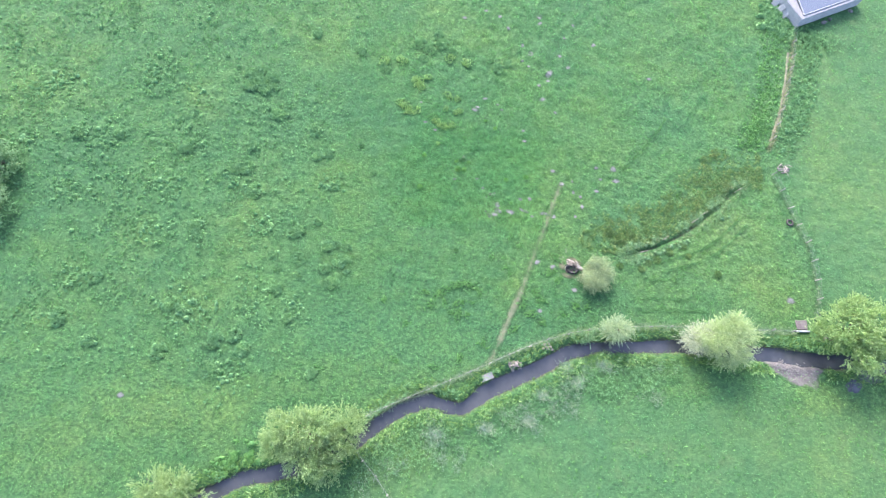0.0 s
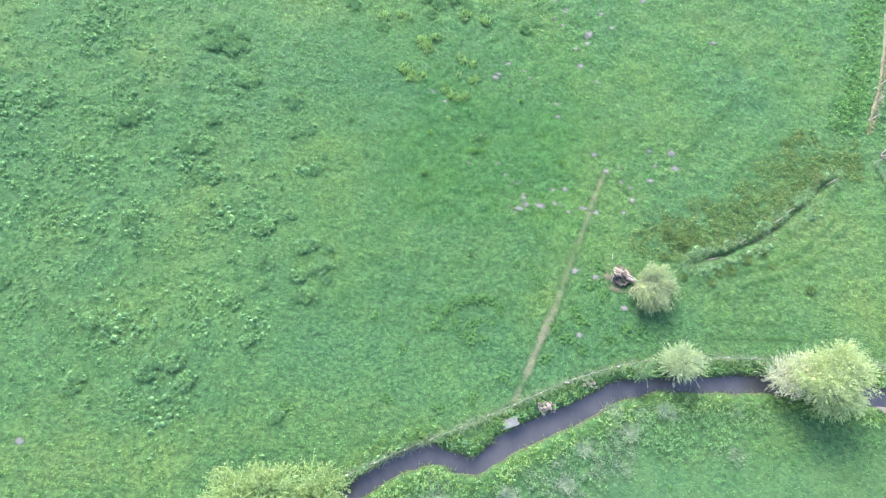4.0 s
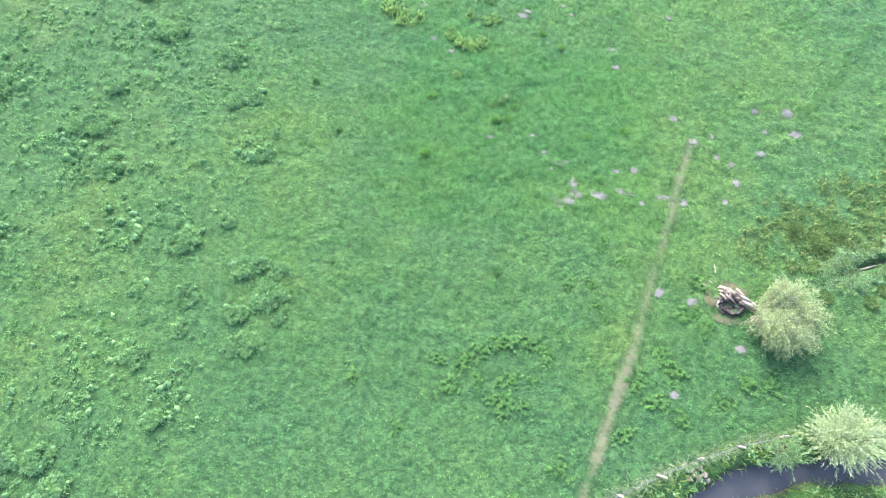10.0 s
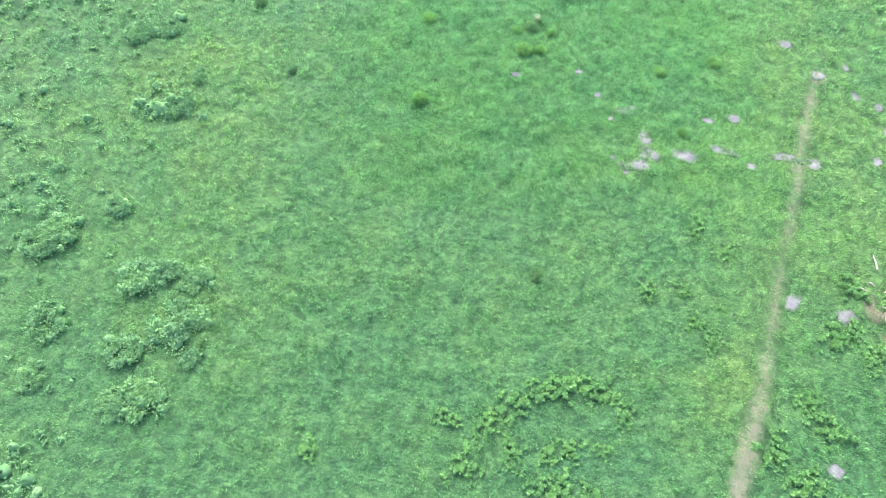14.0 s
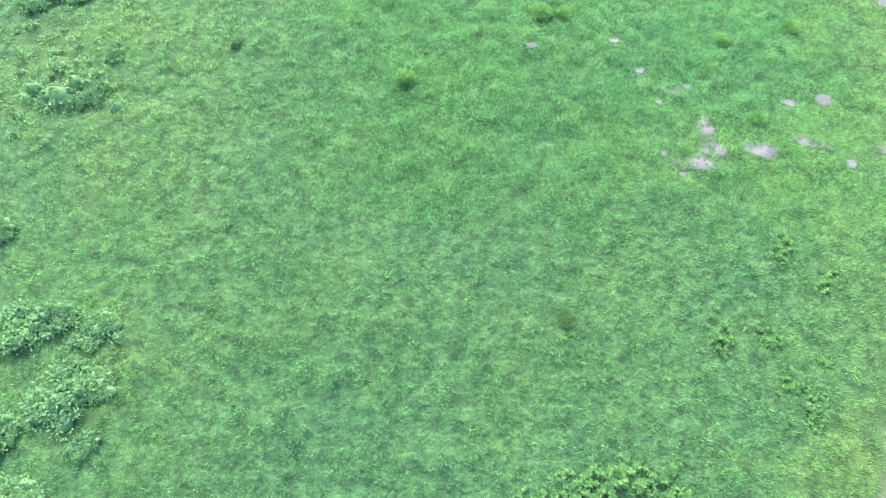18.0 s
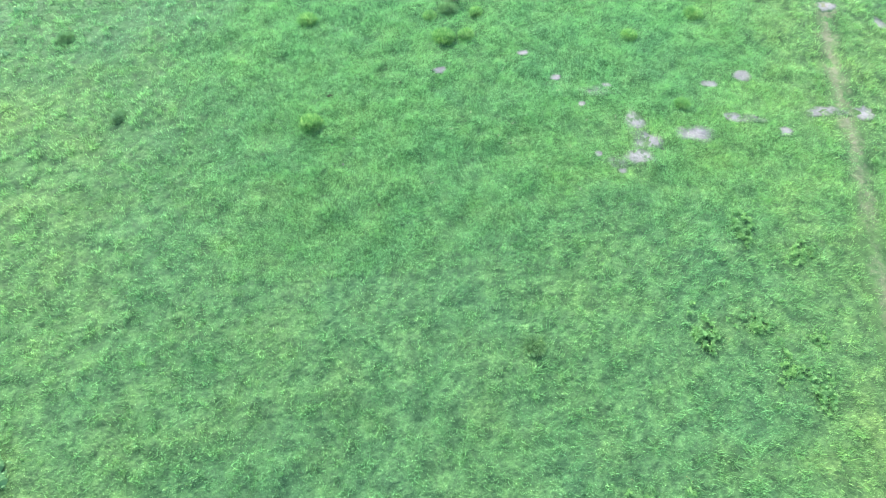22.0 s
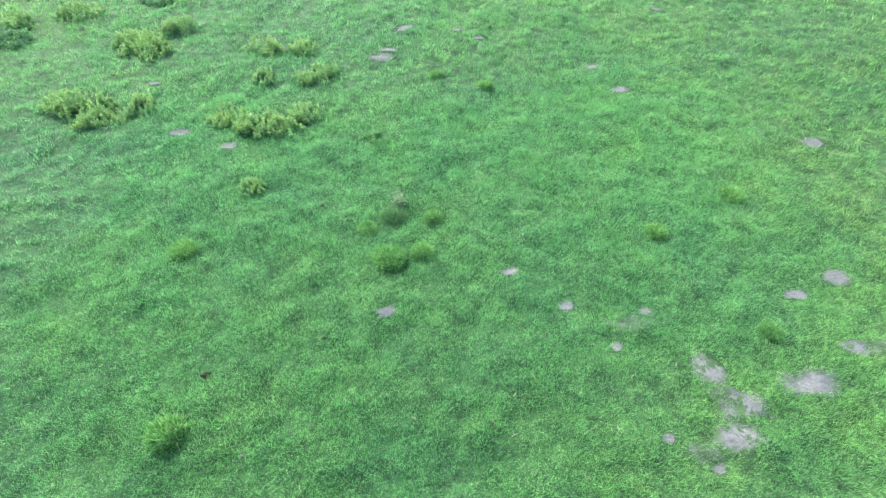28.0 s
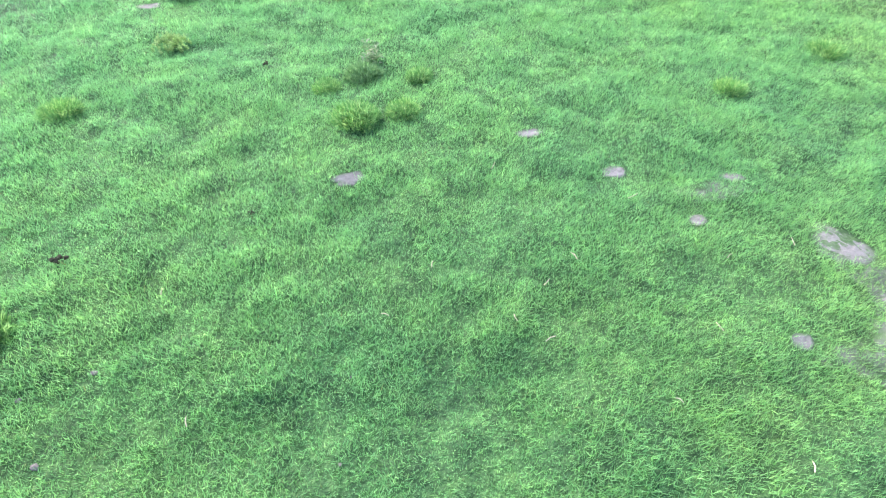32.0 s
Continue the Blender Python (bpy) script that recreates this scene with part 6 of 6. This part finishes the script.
part("verge_trim", tube_bm([(0.74, 0.52, SH + 0.16), (SL + 0.1, 0.52, SH + 0.16)], [0.09, 0.09], 6), M_TRIM, roof, "white eaves flashing")
part("verge_trim", tube_bm([(0.72, 0.5, SH + 0.17), (3.47, SD + 0.12, SH + 0.8)], [0.09, 0.09], 6), M_TRIM, roof, "white verge flashing")
for i, (x, y, turn) in enumerate([(-0.55, 2.6, 4), (-0.75, 3.7, -6), (-0.6, 5.0, 3)]):
    ob = tagged(new("corrugated_sheet"), "pale corrugated sheet leaning on the shed wall", "sheet", "leaning sheets")
    ob.matrix_basis = shed.matrix_basis @ pose(x, y, 0.0, 0, 35, turn)
    bm = bmesh.new()
    a, b = [], []
    for k in range(19):
        zz = 0.025 * math.sin(k * math.pi / 2)
        a.append(bm.verts.new((zz, -0.5 + k / 18, 0)))
        b.append(bm.verts.new((zz, -0.5 + k / 18, 1.45)))
    for k in range(18):
        bm.faces.new((a[k], a[k + 1], b[k + 1], b[k]))
    ext = bmesh.ops.extrude_face_region(bm, geom=bm.faces[:])
    for v in (g for g in ext["geom"] if isinstance(g, bmesh.types.BMVert)):
        v.co.x += 0.012
    part("sheet", bm, M_TRIM, ob)
for i, (x, y, s) in enumerate([(5.0, -0.9, 0.5), (6.4, -0.7, 0.45), (10.6, -0.5, 0.4)]):
    ob = new("boulder", STONES[i])
    ob.matrix_basis = shed.matrix_basis @ pose(x, y, s * 0.25, 0, 0, 50 * i) @ Matrix.Diagonal((s, s * 0.7, s, 1))
    tagged(ob, "pale grey stone lying below the shed wall", "stone", "stones by the shed")

# ---- small litter in the turf ----
def straw(x, y, turn, L, k):
    ob = tagged(new("straw_stalk"), "bleached dry stalk lying on the turf", "straw", "straw stalks")
    ob.matrix_basis = pose(x, y, ground_z(x, y) + 0.05, 0, RNG.uniform(-12, 12), turn)
    part("stalk", tube_bm([(-L / 2, 0, 0), (0, 0.01 * k, 0.012), (L / 2, 0, 0.004)], [0.006, 0.006, 0.004], 5), M_STRAW, ob)


for i, (x, y, turn, L) in enumerate([(1.98, 31.22, 15, 0.14), (3.86, 29.29, 60, 0.12), (3.88, 30.93, 95, 0.13), (2.21, 32.02, 40, 0.13), (1.66, 31.54, 100, 0.1), (2.67, 32.32, 110, 0.14), (-1.93, 31.04, 95, 0.12),
                                     (3.92, 33.25, 10, 0.16), (0.9, 32.6, 70, 0.1), (-0.6, 29.9, 20, 0.1), (4.6, 31.9, 30, 0.12), (3.0, 30.2, 130, 0.09), (-2.4, 32.9, 80, 0.1), (0.2, 31.9, 150, 0.1), (5.6, 32.0, 75, 0.13), (2.2, 34.4, 60, 0.2)]):
    straw(x, y, turn, L, (-1) ** i)
for i, (x, y, s, lab) in enumerate([(-2.95, 31.82, 0.055, "small pale grey stone in the turf"), (-0.46, 30.27, 0.035, "small pinkish stone in the turf"), (-3.3, 30.86, 0.06, "flat pale stone in the turf"), (-3.66, 31.65, 0.05, "small pale grey stone in the turf"), (6.8, 30.57, 0.05, "small brown stone by bare soil"), (-5.41, 32.52, 0.06, "small pale grey stone in the turf"), (-0.27, 31.18, 0.02, "tiny white stone in the turf")]):
    ob = new("field_stone", STONES[i % 4])
    ob.matrix_basis = pose(x, y, ground_z(x, y) + 0.02, 0, 0, 70 * i) @ Matrix.Diagonal((s * 0.75, s * 0.6, s * 0.6, 1))
    tagged(ob, lab, "stone", "field stones")


def dung(x, y, s):
    bm = bmesh.new()
    for k in range(7):
        bmesh.ops.create_icosphere(bm, subdivisions=1, radius=0.045 * (0.7 + 0.5 * RNG.random()), matrix=Matrix.Translation((0.05 * RNG.normal(), 0.04 * RNG.normal(), 0.02 + 0.012 * k)))
    ob = tagged(new("dung_pile"), "small dark sheep dung pile on the turf", "dung", "dung piles")
    ob.matrix_basis = pose(x, y, ground_z(x, y) + 0.03) @ Matrix.Diagonal((s, s, s, 1))
    tagged(part("pellets", bm, M_DUNG, ob), kind="stuff")


for x, y, s in [(-3.7, 33.65, 0.7), (-1.35, 34.09, 0.35), (-2.23, 29.3, 0.5), (-1.16, 38.26, 0.5)]:
    dung(x, y, s)

# thistle beside the tussocks
thistle = weed_kind("thistle", "upright grey-green thistle in lush grass", "thistle", M_PALE, "", 301, 7, 0.22, 0.6, 0.16, 0.3, 14)
thistle.matrix_basis = pose(0.84, 37.95, ground_z(0.84, 37.95) - 0.02)

# puddle and worn ground by the big tree
bare_patch(54.4, 16.6, 1.6, 0.8, 10, 3.3, 0.2)
puddle = bare_patch(52.3, 15.4, 0.9, 0.55, 30, 8.8)
puddle.name = "puddle"
puddle.data.materials[0] = M_WATER
tagged(puddle, "small pale blue puddle in trodden ground", "puddle")
